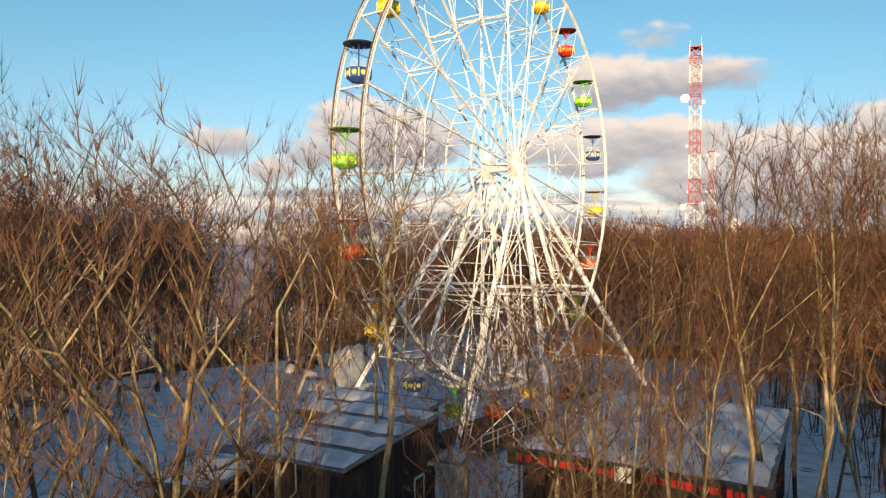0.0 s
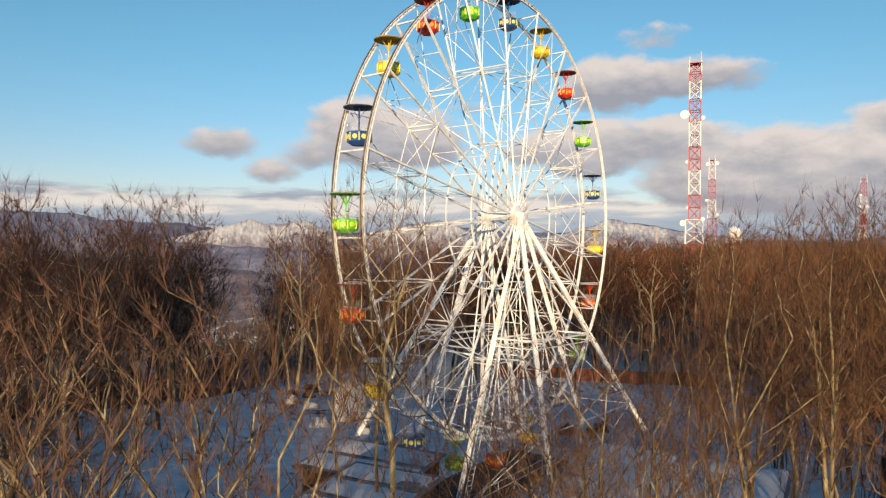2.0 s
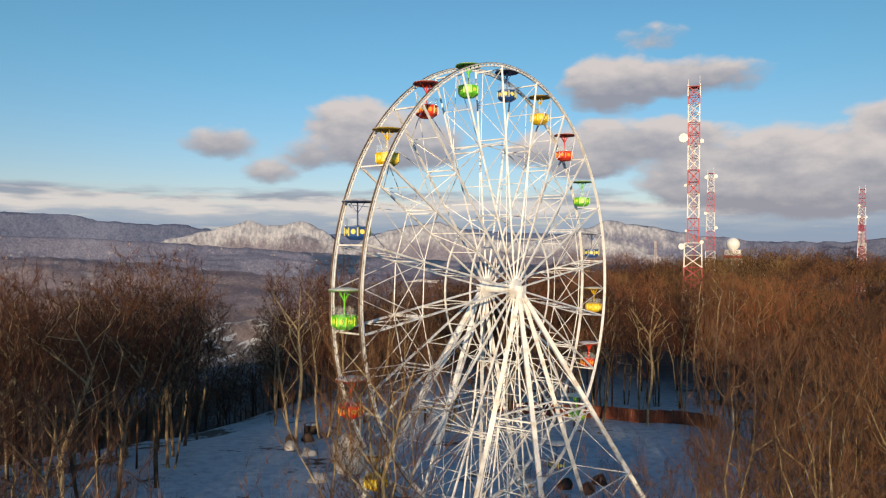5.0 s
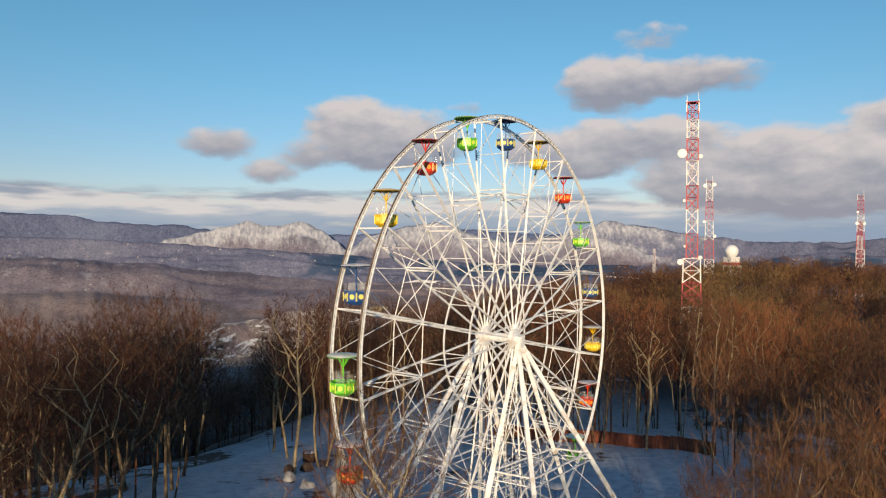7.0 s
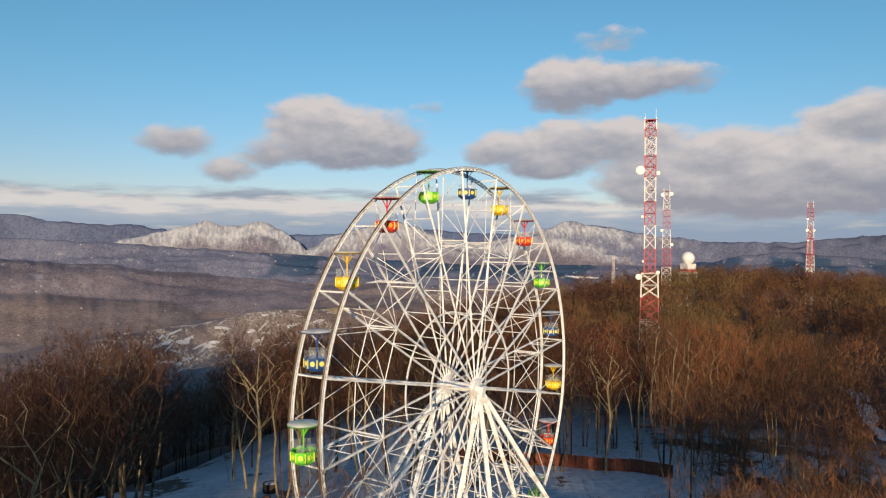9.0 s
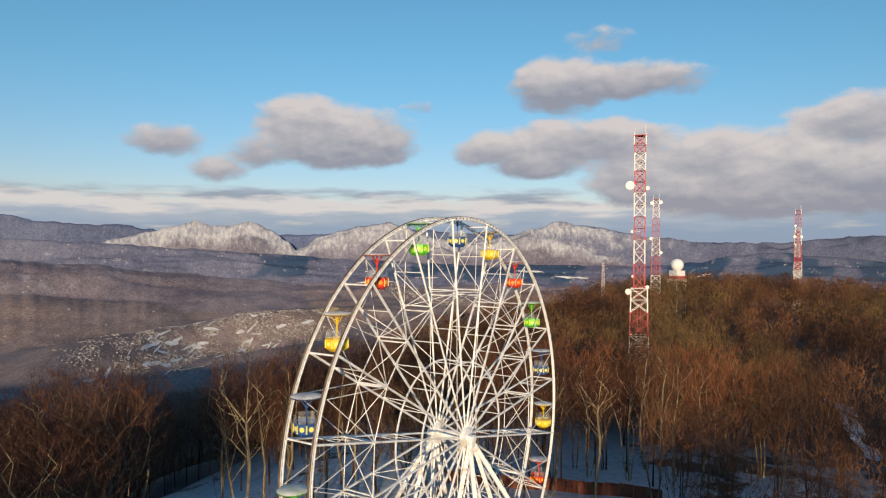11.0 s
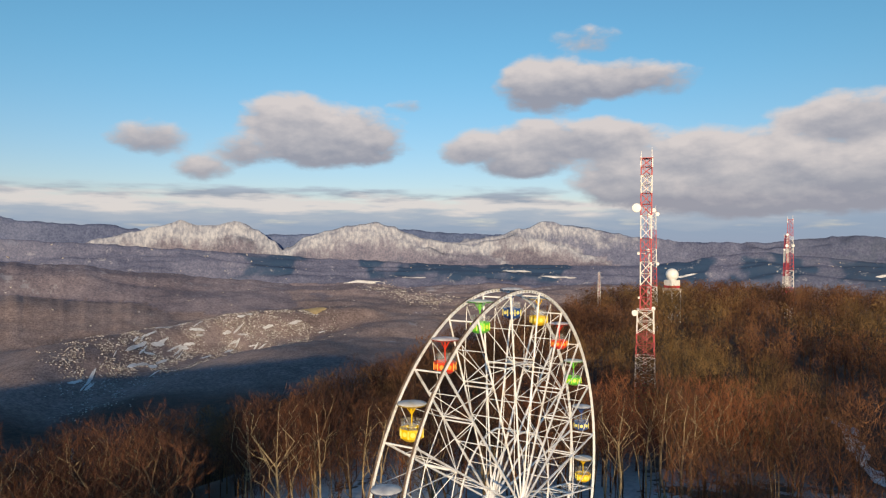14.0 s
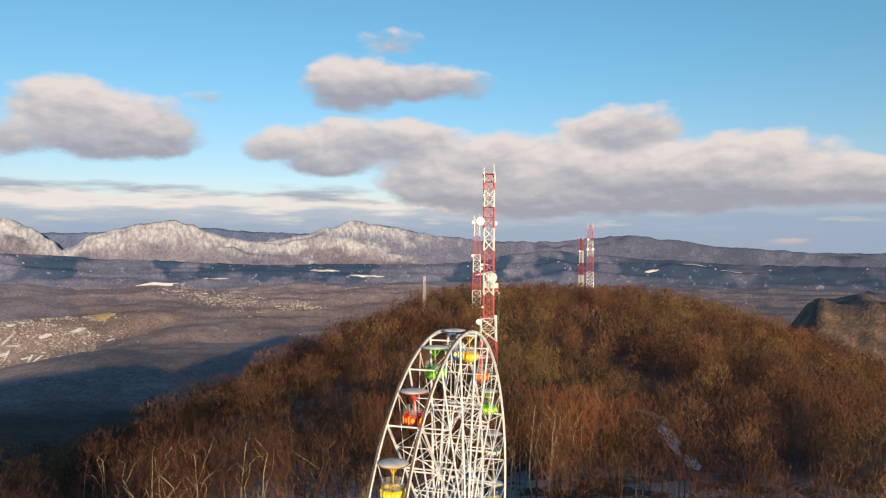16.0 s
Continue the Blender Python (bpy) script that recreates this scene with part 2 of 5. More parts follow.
def ground_material():
    """Trodden snow and litter on the summit, winter woods and snow fields on the slopes and in the valley."""
    m = bpy.data.materials.new("snowy summit and winter woods")
    m.use_nodes = True
    n = Nodes(m.node_tree)
    b = m.node_tree.nodes["Principled BSDF"]
    geo = n.add("ShaderNodeNewGeometry")
    p = geo.outputs["Position"]
    s = n.add("ShaderNodeSeparateXYZ")
    n.put(s, 0, p)
    z = s.outputs[2]
    dist = n.add("ShaderNodeVectorMath")
    dist.operation = "LENGTH"
    flat = n.add("ShaderNodeCombineXYZ")
    n.put(flat, 0, s.outputs[0])
    n.put(flat, 1, s.outputs[1])
    n.put(dist, 0, flat.outputs[0])
    # summit snow with patches of leaf litter
    sn = n.noise(p, 0.11, 6.0, 0.62)
    bare = sn
    tracks = n.noise(p, 0.9, 5.0, 0.6)
    snow = n.ramp(tracks, [(0.3, (0.44, 0.46, 0.50)), (0.5, (0.64, 0.65, 0.67)), (0.7, (0.76, 0.76, 0.77))])
    litter = n.ramp(n.noise(p, 2.2, 5.0), [(0.35, (0.045, 0.026, 0.017)), (0.6, (0.13, 0.07, 0.037))])
    yard = n.math("MULTIPLY", n.smooth(s.outputs[0], -40.0, -28.0), n.smooth(s.outputs[1], 22.0, 31.0))
    yard = n.math("MULTIPLY", yard, n.math("SUBTRACT", 1.0, n.smooth(s.outputs[0], 34.0, 48.0)))
    sn = n.math("ADD", sn, n.math("MULTIPLY", n.math("SUBTRACT", 1.0, yard), 0.14))
    sn = n.math("SUBTRACT", sn, 0.03)
    near = n.mix(n.smooth(n.math("ADD", sn, n.math("MULTIPLY", n.math("SUBTRACT", tracks, 0.5), 0.4)), 0.57, 0.64), snow, litter)
    # valley woods: mauve-brown, with clearings and thin snow
    def given(name):
        k = n.add("ShaderNodeAttribute")
        k.attribute_name = name
        return k.outputs["Fac"]

    snow_share, haze = given("snow"), given("blue")
    w1, w2, w3 = n.noise(p, 0.0021, 6.0, 0.55), n.noise(p, 0.016, 5.0, 0.6), n.noise(p, 0.09, 3.0, 0.6)
    grain = n.math("ADD", n.math("MULTIPLY", w1, 0.34), n.math("ADD", n.math("MULTIPLY", w2, 0.24), n.math("MULTIPLY", w3, 0.42)))
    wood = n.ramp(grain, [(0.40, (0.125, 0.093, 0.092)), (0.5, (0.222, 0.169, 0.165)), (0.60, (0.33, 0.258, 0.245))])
    field = n.smooth(n.math("ADD", n.noise(p, 0.0045, 7.0, 0.65), n.math("MULTIPLY", n.math("SUBTRACT", n.noise(p, 0.02, 4.0), 0.5), 0.3)), 0.67, 0.71)
    valley = n.mix(n.math("MULTIPLY", field, 0.5), wood, (0.42, 0.42, 0.45, 1))
    # haze painted into the far woods as a bluer colour ramp
    hazed = n.ramp(grain, [(0.40, (0.050, 0.074, 0.158)), (0.5, (0.084, 0.116, 0.222)), (0.60, (0.130, 0.166, 0.285))])
    valley = n.mix(haze, valley, hazed)
    # belts of cloud shadow below the mountains, painted dark blue into the woods
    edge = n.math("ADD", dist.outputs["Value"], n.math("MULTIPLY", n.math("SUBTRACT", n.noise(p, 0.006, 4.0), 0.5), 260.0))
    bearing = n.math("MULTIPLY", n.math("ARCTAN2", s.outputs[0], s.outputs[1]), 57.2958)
    belt_shade = n.math("MULTIPLY", n.smooth(edge, 4170.0, 4240.0), n.math("SUBTRACT", 1.0, n.smooth(edge, 4400.0, 4460.0)))
    belt_shade = n.math("MULTIPLY", n.math("MULTIPLY", belt_shade, n.smooth(n.noise(p, 0.0024, 3.0), 0.46, 0.52)), n.smooth(bearing, -17.0, -8.0))
    valley = n.mix(n.math("MULTIPLY", belt_shade, 0.9), valley, (0.014, 0.050, 0.115, 1))
    # cloud shade over the eastern valley, painted in as a dark blue tone
    east_shade = n.math("MULTIPLY", n.smooth(n.math("ADD", bearing, n.math("MULTIPLY", n.math("SUBTRACT", w1, 0.5), 30.0)), 26.0, 40.0), n.math("MULTIPLY", n.smooth(dist.outputs["Value"], 2600.0, 3000.0), n.smooth(w2, 0.36, 0.56)))
    valley = n.mix(n.math("MULTIPLY", east_shade, 0.62), valley, (0.040, 0.062, 0.11, 1))
    specks = n.math("MULTIPLY", n.smooth(n.noise(p, 0.021, 7.0, 0.72), 0.585, 0.655), n.math("MULTIPLY", n.smooth(dist.outputs["Value"], 3700.0, 4000.0), n.math("SUBTRACT", 1.0, n.smooth(dist.outputs["Value"], 4300.0, 4450.0))))
    valley = n.mix(n.math("MULTIPLY", specks, 0.45), valley, (0.46, 0.46, 0.50, 1))
    # snow on the mountain faces, streaked down the gullies, its tones blued for haze
    fall = n.add("ShaderNodeMapping")
    fall.inputs["Scale"].default_value = (1.0, 1.0, 0.5)
    n.put(fall, 0, p)
    gully, speck = n.noise(fall.outputs[0], 0.05, 6.0, 0.65), n.noise(p, 0.16, 3.0, 0.7)
    face = n.math("ADD", n.math("MULTIPLY", gully, 0.86), n.math("MULTIPLY", speck, 0.14))
    rock = n.ramp(face, [(0.38, (0.22, 0.24, 0.31)), (0.50, (0.345, 0.365, 0.43)), (0.62, (0.48, 0.49, 0.54))])
    patchy = n.math("ADD", n.math("MULTIPLY", n.math("SUBTRACT", n.noise(p, 0.012, 5.0, 0.6), 0.5), 1.3), n.math("MULTIPLY", n.math("SUBTRACT", face, 0.5), 0.9))
    snowy = n.smooth(n.math("ADD", snow_share, n.math("MULTIPLY", patchy, n.smooth(snow_share, 0.02, 0.3))), 0.25, 1.1)
    far = n.mix(snowy, valley, rock)
    # slope woods, darkened in colour to deepen the hill's shadow on the valley
    shaded_slope = n.ramp(n.noise(p, 0.05, 6.0, 0.6), [(0.4, (0.016, 0.011, 0.010)), (0.62, (0.056, 0.034, 0.024))])
    cliff = n.ramp(n.noise(fall.outputs[0], 0.03, 6.0, 0.65), [(0.38, (0.065, 0.050, 0.046)), (0.5, (0.110, 0.072, 0.056)), (0.64, (0.20, 0.13, 0.088))])
    shaded_slope = n.mix(n.math("MULTIPLY", n.smooth(bearing, 36.0, 42.0), n.smooth(dist.outputs["Value"], 1300.0, 1500.0)), shaded_slope, cliff)
    mid = n.mix(n.smooth(n.math("ADD", bare, n.math("MULTIPLY", z, 0.004)), 0.55, 0.67), shaded_slope, near)
    c = n.mix(n.smooth(n.math("ADD", dist.outputs["Value"], n.math("MULTIPLY", n.math("SUBTRACT", w1, 0.5), 300.0)), 1980.0, 2280.0), n.mix(n.smooth(z, -14.0, -4.0), shaded_slope, n.mix(n.smooth(dist.outputs["Value"], 105.0, 150.0), near, mid)), far)
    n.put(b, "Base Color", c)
    b.inputs["Roughness"].default_value = 0.9
    bp = n.add("ShaderNodeBump")
    bp.inputs["Strength"].default_value, bp.inputs["Distance"].default_value = 0.6, 0.25
    n.put(bp, "Height", n.noise(p, 0.7, 6.0, 0.6))
    # the canopy of the far woods: crowns stand up and catch the low sun
    crowns = n.add("ShaderNodeBump")
    crowns.inputs["Distance"].default_value = 3.5
    n.put(crowns, "Strength", n.math("MULTIPLY", n.smooth(dist.outputs["Value"], 500.0, 900.0), n.math("SUBTRACT", 1.0, n.math("MAXIMUM", n.math("MULTIPLY", snowy, 0.85), n.math("MULTIPLY", haze, 0.75)))))
    n.put(crowns, "Height", n.noise(p, 0.15, 2.0, 0.5))
    n.put(crowns, "Normal", bp.outputs[0])
    n.put(b, "Normal", crowns.outputs[0])
    return m


GROUND = ground_material()


# ---- mesh helpers ----
def part(name, bm, mat, parent=None, label=""):
    me = bpy.data.meshes.new(name)
    if isinstance(bm, tuple):
        me.from_pydata(bm[0], [], bm[1])
    else:
        bm.to_mesh(me)
        bm.free()
    me.materials.append(mat)
    ob = new(name, me)
    if parent:
        ob.parent = parent
    return tagged(ob, label)


def smooth(ob):
    ob.data.polygons.foreach_set("use_smooth", [True] * len(ob.data.polygons))
    return ob


def frame_axes(d):
    d = Vector(d).normalized()
    u = d.cross(Vector((0, 0, 1)) if abs(d.z) < 0.9 else Vector((1, 0, 0))).normalized()
    return d, u, d.cross(u).normalized()


def bar(bm, a, b, w, h=None, sides=4):
    """A straight bar from a to b: square or round."""
    a, b = Vector(a), Vector(b)
    h = h or w
    d, u, v = frame_axes(b - a)
    off = math.pi / sides if sides == 4 else 0
    k = 0.7071 if sides == 4 else 0.5
    rings = []
    for p in (a, b):
        rings.append([bm.verts.new(p + u * math.cos(off + 2 * math.pi * i / sides) * w * k + v * math.sin(off + 2 * math.pi * i / sides) * h * k) for i in range(sides)])
    for i in range(sides):
        j = (i + 1) % sides
        bm.faces.new((rings[0][i], rings[0][j], rings[1][j], rings[1][i]))
    bm.faces.new(rings[0][::-1])
    bm.faces.new(rings[1])


def box(bm, lo, hi, m=None):
    vs = [bm.verts.new(Vector((x, y, z)) if m is None else m @ Vector((x, y, z))) for z in (lo[2], hi[2]) for y in (lo[1], hi[1]) for x in (lo[0], hi[0])]
    for f in ((0, 2, 3, 1), (4, 5, 7, 6), (0, 1, 5, 4), (2, 6, 7, 3), (0, 4, 6, 2), (1, 3, 7, 5)):
        bm.faces.new([vs[i] for i in f])


def lathe(bm, prof, seg=16, m=None, close=True):
    """A body of revolution round z from (radius, z) pairs."""
    rings = []
    for r, z in prof:
        if r < 1e-5:
            rings.append([bm.verts.new((m @ Vector((0, 0, z))) if m else (0, 0, z))] * seg)
        else:
            rings.append([bm.verts.new((m @ Vector(q)) if m else q) for q in ((r * math.cos(2 * math.pi * i / seg), r * math.sin(2 * math.pi * i / seg), z) for i in range(seg))])
    for a, b in zip(rings, rings[1:]):
        for i in range(seg):
            j = (i + 1) % seg
            q = []
            for vtx in (a[i], a[j], b[j], b[i]):
                if vtx not in q:
                    q.append(vtx)
            if len(q) > 2:
                bm.faces.new(q)


def empty(name, m=None):
    ob = new(name)
    if m is not None:
        ob.matrix_world = m
    return ob


# ---- the land ----
RIDGE_AZ = radians(30)
RA = Vector((math.sin(RIDGE_AZ), math.cos(RIDGE_AZ)))


def lerp_table(x, table):
    if x <= table[0][0]:
        return table[0][1]
    for (x0, y0), (x1, y1) in zip(table, table[1:]):
        if x <= x1:
            f = (x - x0) / (x1 - x0)
            f = f * f * (3 - 2 * f)
            return y0 + (y1 - y0) * f
    return table[-1][1]


ALONG = [(-1100, -150), (-800, -50), (-500, -12), (-200, -3), (-30, 0), (40, 0), (85, -2.3), (150, -3), (250, -3), (360, 0), (470, -4), (620, -48), (900, -180), (1300, -330), (1700, -390)]
LEFT = [(62, 0), (85, 3.5), (125, 21), (200, 66), (400, 185), (700, 315), (1000, 390)]
RIGHT = [(40, 0), (75, 7), (120, 23), (200, 65), (320, 130), (500, 220), (800, 320), (1200, 390)]
# the far ranges: distance, depth of the front slope, share of snow, haze blue painted into the woods, skyline (bearing,
# elevation in degrees from the summit)
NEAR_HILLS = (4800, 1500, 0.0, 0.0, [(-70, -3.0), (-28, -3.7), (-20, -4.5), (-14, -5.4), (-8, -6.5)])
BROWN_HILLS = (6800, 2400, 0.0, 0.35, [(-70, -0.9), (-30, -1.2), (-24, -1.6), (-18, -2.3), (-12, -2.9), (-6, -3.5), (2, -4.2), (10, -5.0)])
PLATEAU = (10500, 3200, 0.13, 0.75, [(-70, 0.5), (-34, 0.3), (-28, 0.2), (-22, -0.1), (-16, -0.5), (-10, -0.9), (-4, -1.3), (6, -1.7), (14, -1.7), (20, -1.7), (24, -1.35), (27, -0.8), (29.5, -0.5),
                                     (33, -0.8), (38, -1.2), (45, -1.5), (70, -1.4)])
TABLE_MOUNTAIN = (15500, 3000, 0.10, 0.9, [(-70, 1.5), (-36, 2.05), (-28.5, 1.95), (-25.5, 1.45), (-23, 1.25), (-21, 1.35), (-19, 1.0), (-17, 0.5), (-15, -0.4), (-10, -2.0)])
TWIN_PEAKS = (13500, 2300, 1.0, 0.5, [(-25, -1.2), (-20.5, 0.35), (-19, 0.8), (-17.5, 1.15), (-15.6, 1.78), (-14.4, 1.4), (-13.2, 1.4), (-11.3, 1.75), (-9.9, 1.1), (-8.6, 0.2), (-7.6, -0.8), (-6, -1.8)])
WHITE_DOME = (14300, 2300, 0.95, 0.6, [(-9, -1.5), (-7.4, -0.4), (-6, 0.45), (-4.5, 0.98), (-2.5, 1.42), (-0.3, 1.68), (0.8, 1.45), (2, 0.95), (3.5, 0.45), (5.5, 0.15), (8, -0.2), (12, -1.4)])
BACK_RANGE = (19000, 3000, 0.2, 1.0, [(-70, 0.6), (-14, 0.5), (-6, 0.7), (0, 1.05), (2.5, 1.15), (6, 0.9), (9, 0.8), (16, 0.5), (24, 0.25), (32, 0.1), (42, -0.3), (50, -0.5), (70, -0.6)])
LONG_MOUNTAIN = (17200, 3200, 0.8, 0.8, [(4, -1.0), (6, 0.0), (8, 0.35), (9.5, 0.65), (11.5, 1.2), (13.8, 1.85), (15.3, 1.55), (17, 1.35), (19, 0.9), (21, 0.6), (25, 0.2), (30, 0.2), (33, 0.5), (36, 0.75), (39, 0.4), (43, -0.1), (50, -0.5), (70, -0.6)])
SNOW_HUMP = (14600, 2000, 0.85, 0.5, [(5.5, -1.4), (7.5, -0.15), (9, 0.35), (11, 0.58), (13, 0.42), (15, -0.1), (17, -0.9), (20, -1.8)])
RANGES = [NEAR_HILLS, BROWN_HILLS, PLATEAU, TABLE_MOUNTAIN, TWIN_PEAKS, WHITE_DOME, BACK_RANGE, LONG_MOUNTAIN, SNOW_HUMP]
EYE_Z, NEAR_EDGE, DEPTH = 30.0, 3000.0, 1950.0


def squash(R):
    """The far country is drawn in towards the summit along the lines of sight, so that all of it lies within 5 km."""
    return R if R < NEAR_EDGE else NEAR_EDGE + DEPTH * (1 - NEAR_EDGE / R)


def unsquash(r):
    return r if r < NEAR_EDGE else NEAR_EDGE / (1 - min(0.93, (r - NEAR_EDGE) / DEPTH))


def far_country(R, a):
    """Height, snow and painted haze blue of the land R metres away on the bearing a, at its true distance."""
    x, y = R * math.sin(radians(a)), R * math.cos(radians(a))
    roll = min(1, max(0, (R - 900) / 900))
    z = -398 + roll * (40 * noise.noise((x / 1300, y / 1300, 11)) + 30 * noise.noise((x / 480, y / 480, 5)) + 11 * noise.noise((x / 150, y / 150, 2)))
    # the town's land is tilted to the sun, shaped so that its snow brightens
    d = R - 2480 - 1300 * (a + 23.6) / 18.6
    z += 92 * d / 300 * math.exp(-(d / 400) ** 2) * min(1, max(0, (a + 30) / 5)) * min(1, max(0, (1 - a) / 5))
    # blue grows with distance, in place of haze in the air
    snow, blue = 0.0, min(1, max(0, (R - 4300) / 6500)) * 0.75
    base = z
    for R0, W, sn, bl, line in RANGES:
        if R < R0 - W * 1.4 or a < line[0][0] - 0.01 or a > line[-1][0] + 0.01:
            continue
        k = R0 / 14000
        top = EYE_Z + R0 * math.tan(radians(lerp_table(a, line))) + k * (26 * noise.noise((a / 0.9, 0, sn * 9 + bl)) + 14 * noise.noise((a / 0.35, 1, sn * 9 + bl)))
        rib = 0.34 * noise.noise((x / 2300, y / 2300, R0)) + 0.16 * noise.noise((x / 900, y / 900, R0 + 3)) + 0.07 * noise.noise((x / 340, y / 340, R0 + 5))
        s = (R - (R0 - W)) / W + rib * min(1, max(0, (R0 + W * 0.1 - R) / (W * 0.35)))
        if s <= 0:
            continue
        if s < 1:
            h = base + (top - base) * (s * s * (3 - 2 * s)) ** 0.85 + s * (1 - s) * k * (90 + 200 * sn) * noise.noise((x / 620, y / 620, R0 + 8))
        else:
            h = top - (s - 1) * W * 0.10
        if h > z:
            # snow fades to the east, standing for cloud and haze there
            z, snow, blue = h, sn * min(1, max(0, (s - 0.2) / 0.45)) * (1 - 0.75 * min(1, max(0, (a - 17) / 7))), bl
    return z, snow, blue


def height(x, y):
    r = math.hypot(x, y)
    a = math.degrees(math.atan2(x, y))
    R = unsquash(r)
    valley = far_country(R, a)[0]
    flank = min(1, max(0, (a - 44.2 - (r - 1980) / 110 - 1.2 * noise.noise((r / 140, 0, 21))) / 7.0)) * min(1, max(0, (84 - a) / 10))
    spur = flank * math.exp(-(max(0, abs(r - 1980 - 60 * noise.noise((a / 5.0, 0, 8))) - 60) / 330) ** 2)
    valley += min(0.8, spur) / 0.8 * 300 * (1 + 0.04 * noise.noise((x / 120, y / 120, 21))) + spur * (26 * noise.noise((a / 2.2, r / 420, 4)) + 11 * noise.noise((a / 1.0, r / 260, 6)))
    if r > NEAR_EDGE:
        return EYE_Z + (valley - EYE_Z) * r / R
    t = x * RA.x + y * RA.y
    d = -(x * RA.y - y * RA.x)          # to the left of the ridge line
    side = lerp_table(d, LEFT) if d > 0 else lerp_table(-d, RIGHT)
    hill = lerp_table(t, ALONG) - side
    # an unseen shoulder of the hill, set to cast the valley's shadow, runs off to the west, behind the flight
    u, v = -(x + 250) * 0.86 - (y - 20) * 0.51, (x + 250) * 0.51 - (y - 20) * 0.86
    if u > -150:
        hill = max(hill, 4 - (max(0, u - 1300) / 600) ** 2 * 90 - (v / 260) ** 2 * 130 - 60 * math.exp(-((u + 20) / 120) ** 2))
    rough = 0
    if r < 1600:
        k = min(1, max(0, (r - 70) / 150))
        rough = k * 7 * (noise.noise((x / 90, y / 90, 3)) + 0.5 * noise.noise((x / 35, y / 35, 7)))
        rough += 0.25 * noise.noise((x / 6, y / 6, 1))
    return max(hill + rough, valley)


def land():
    rs, r = [], 2.0
    while r < NEAR_EDGE:
        rs.append(r)
        r += min(max(1.6, r * 0.028), 48)
    r = NEAR_EDGE
    while r < 4740:
        rs.append(r)
        r += 26 if r < 3900 else 9.0
    angs = []
    a = -180.0
    while a < 180:
        angs.append(a)
        a += 0.42 if -52 < a < 68 else 4.0
    fine = []
    for a, b in zip(angs, angs[1:] + [180.0]):
        fine.append(a)
        if b - a < 1:
            fine.append((a + b) / 2)
    vs, fs, snow, blue = [(0, 0, height(0, 0))], [], [0.0], [0.0]
    starts = []
    for r in rs:
        starts.append(len(vs))
        for a in (angs if r < NEAR_EDGE else fine):
            x, y = r * math.sin(radians(a)), r * math.cos(radians(a))
            vs.append((x, y, height(x, y)))
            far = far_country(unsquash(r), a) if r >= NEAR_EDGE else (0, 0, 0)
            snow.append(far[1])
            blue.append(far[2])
    n, m = len(angs), len(fine)
    for j in range(n):
        fs.append((0, 1 + (j + 1) % n, 1 + j))
    for i in range(len(rs) - 1):
        p, q = starts[i], starts[i + 1]
        if rs[i + 1] < NEAR_EDGE or rs[i] >= NEAR_EDGE:
            c = n if rs[i] < NEAR_EDGE else m
            for j in range(c):
                k = (j + 1) % c
                fs.append((p + j, p + k, q + k, q + j))
        else:
            g = 0
            for j in range(n):
                step = 2 if g + 1 < m and (angs + [180.0])[j + 1] - fine[g + 1] > 0.01 else 1
                fs.append((p + j, p + (j + 1) % n, *(q + (g + e) % m for e in range(step, -1, -1))))
                g += step
    ob = part("ground", (vs, fs), GROUND)
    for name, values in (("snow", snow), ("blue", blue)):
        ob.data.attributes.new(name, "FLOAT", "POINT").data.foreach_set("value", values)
    smooth(ob)
    return tagged(ob, "snowy wooded hilltop falling to a brown winter valley and mountains", "ground", kind="structure")


land()


# ---- the observation wheel ----
PSI, PHASE = radians(52.86), radians(87.43)
HUB = Vector((4.26, 50.78, 19.49))
E1, AX, UP = Vector((math.cos(PSI), math.sin(PSI), 0)), Vector((math.sin(PSI), -math.cos(PSI), 0)), Vector((0, 0, 1))
RIM_R, RIM_W, HUB_W = 15.86, 1.11, 1.22
STEP = radians(18)


def on_wheel(r, a, s):
    return HUB + (E1 * math.cos(a) + UP * math.sin(a)) * r + AX * s


def ring(bm, r, s, w, h, seg=120):
    """A square-section hoop of radius r in the plane s."""
    rows = []
    for i in range(seg):
        a = 2 * math.pi * i / seg
        rows.append([bm.verts.new(on_wheel(r + dr, a, s + ds)) for dr, ds in ((-h / 2, -w / 2), (h / 2, -w / 2), (h / 2, w / 2), (-h / 2, w / 2))])
    for i in range(seg):
        p, q = rows[i], rows[(i + 1) % seg]
        for k in range(4):
            l = (k + 1) % 4
            bm.faces.new((p[k], p[l], q[l], q[k]))


def plate(bm, a, s, half):
    """One web plate of the rim channel."""
    q = [(RIM_R - 0.085, a - half, s - 0.02), (RIM_R - 0.085, a + half, s - 0.02), (RIM_R + 0.065, a + half, s - 0.02), (RIM_R + 0.065, a - half, s - 0.02)]
    v = [bm.verts.new(on_wheel(*p)) for p in q] + [bm.verts.new(on_wheel(r, t, d + 0.04)) for r, t, d in q]
    for f in ((0, 1, 2, 3), (7, 6, 5, 4), (0, 4, 5, 1), (1, 5, 6, 2), (2, 6, 7, 3), (3, 7, 4, 0)):
        bm.faces.new([v[i] for i in f])


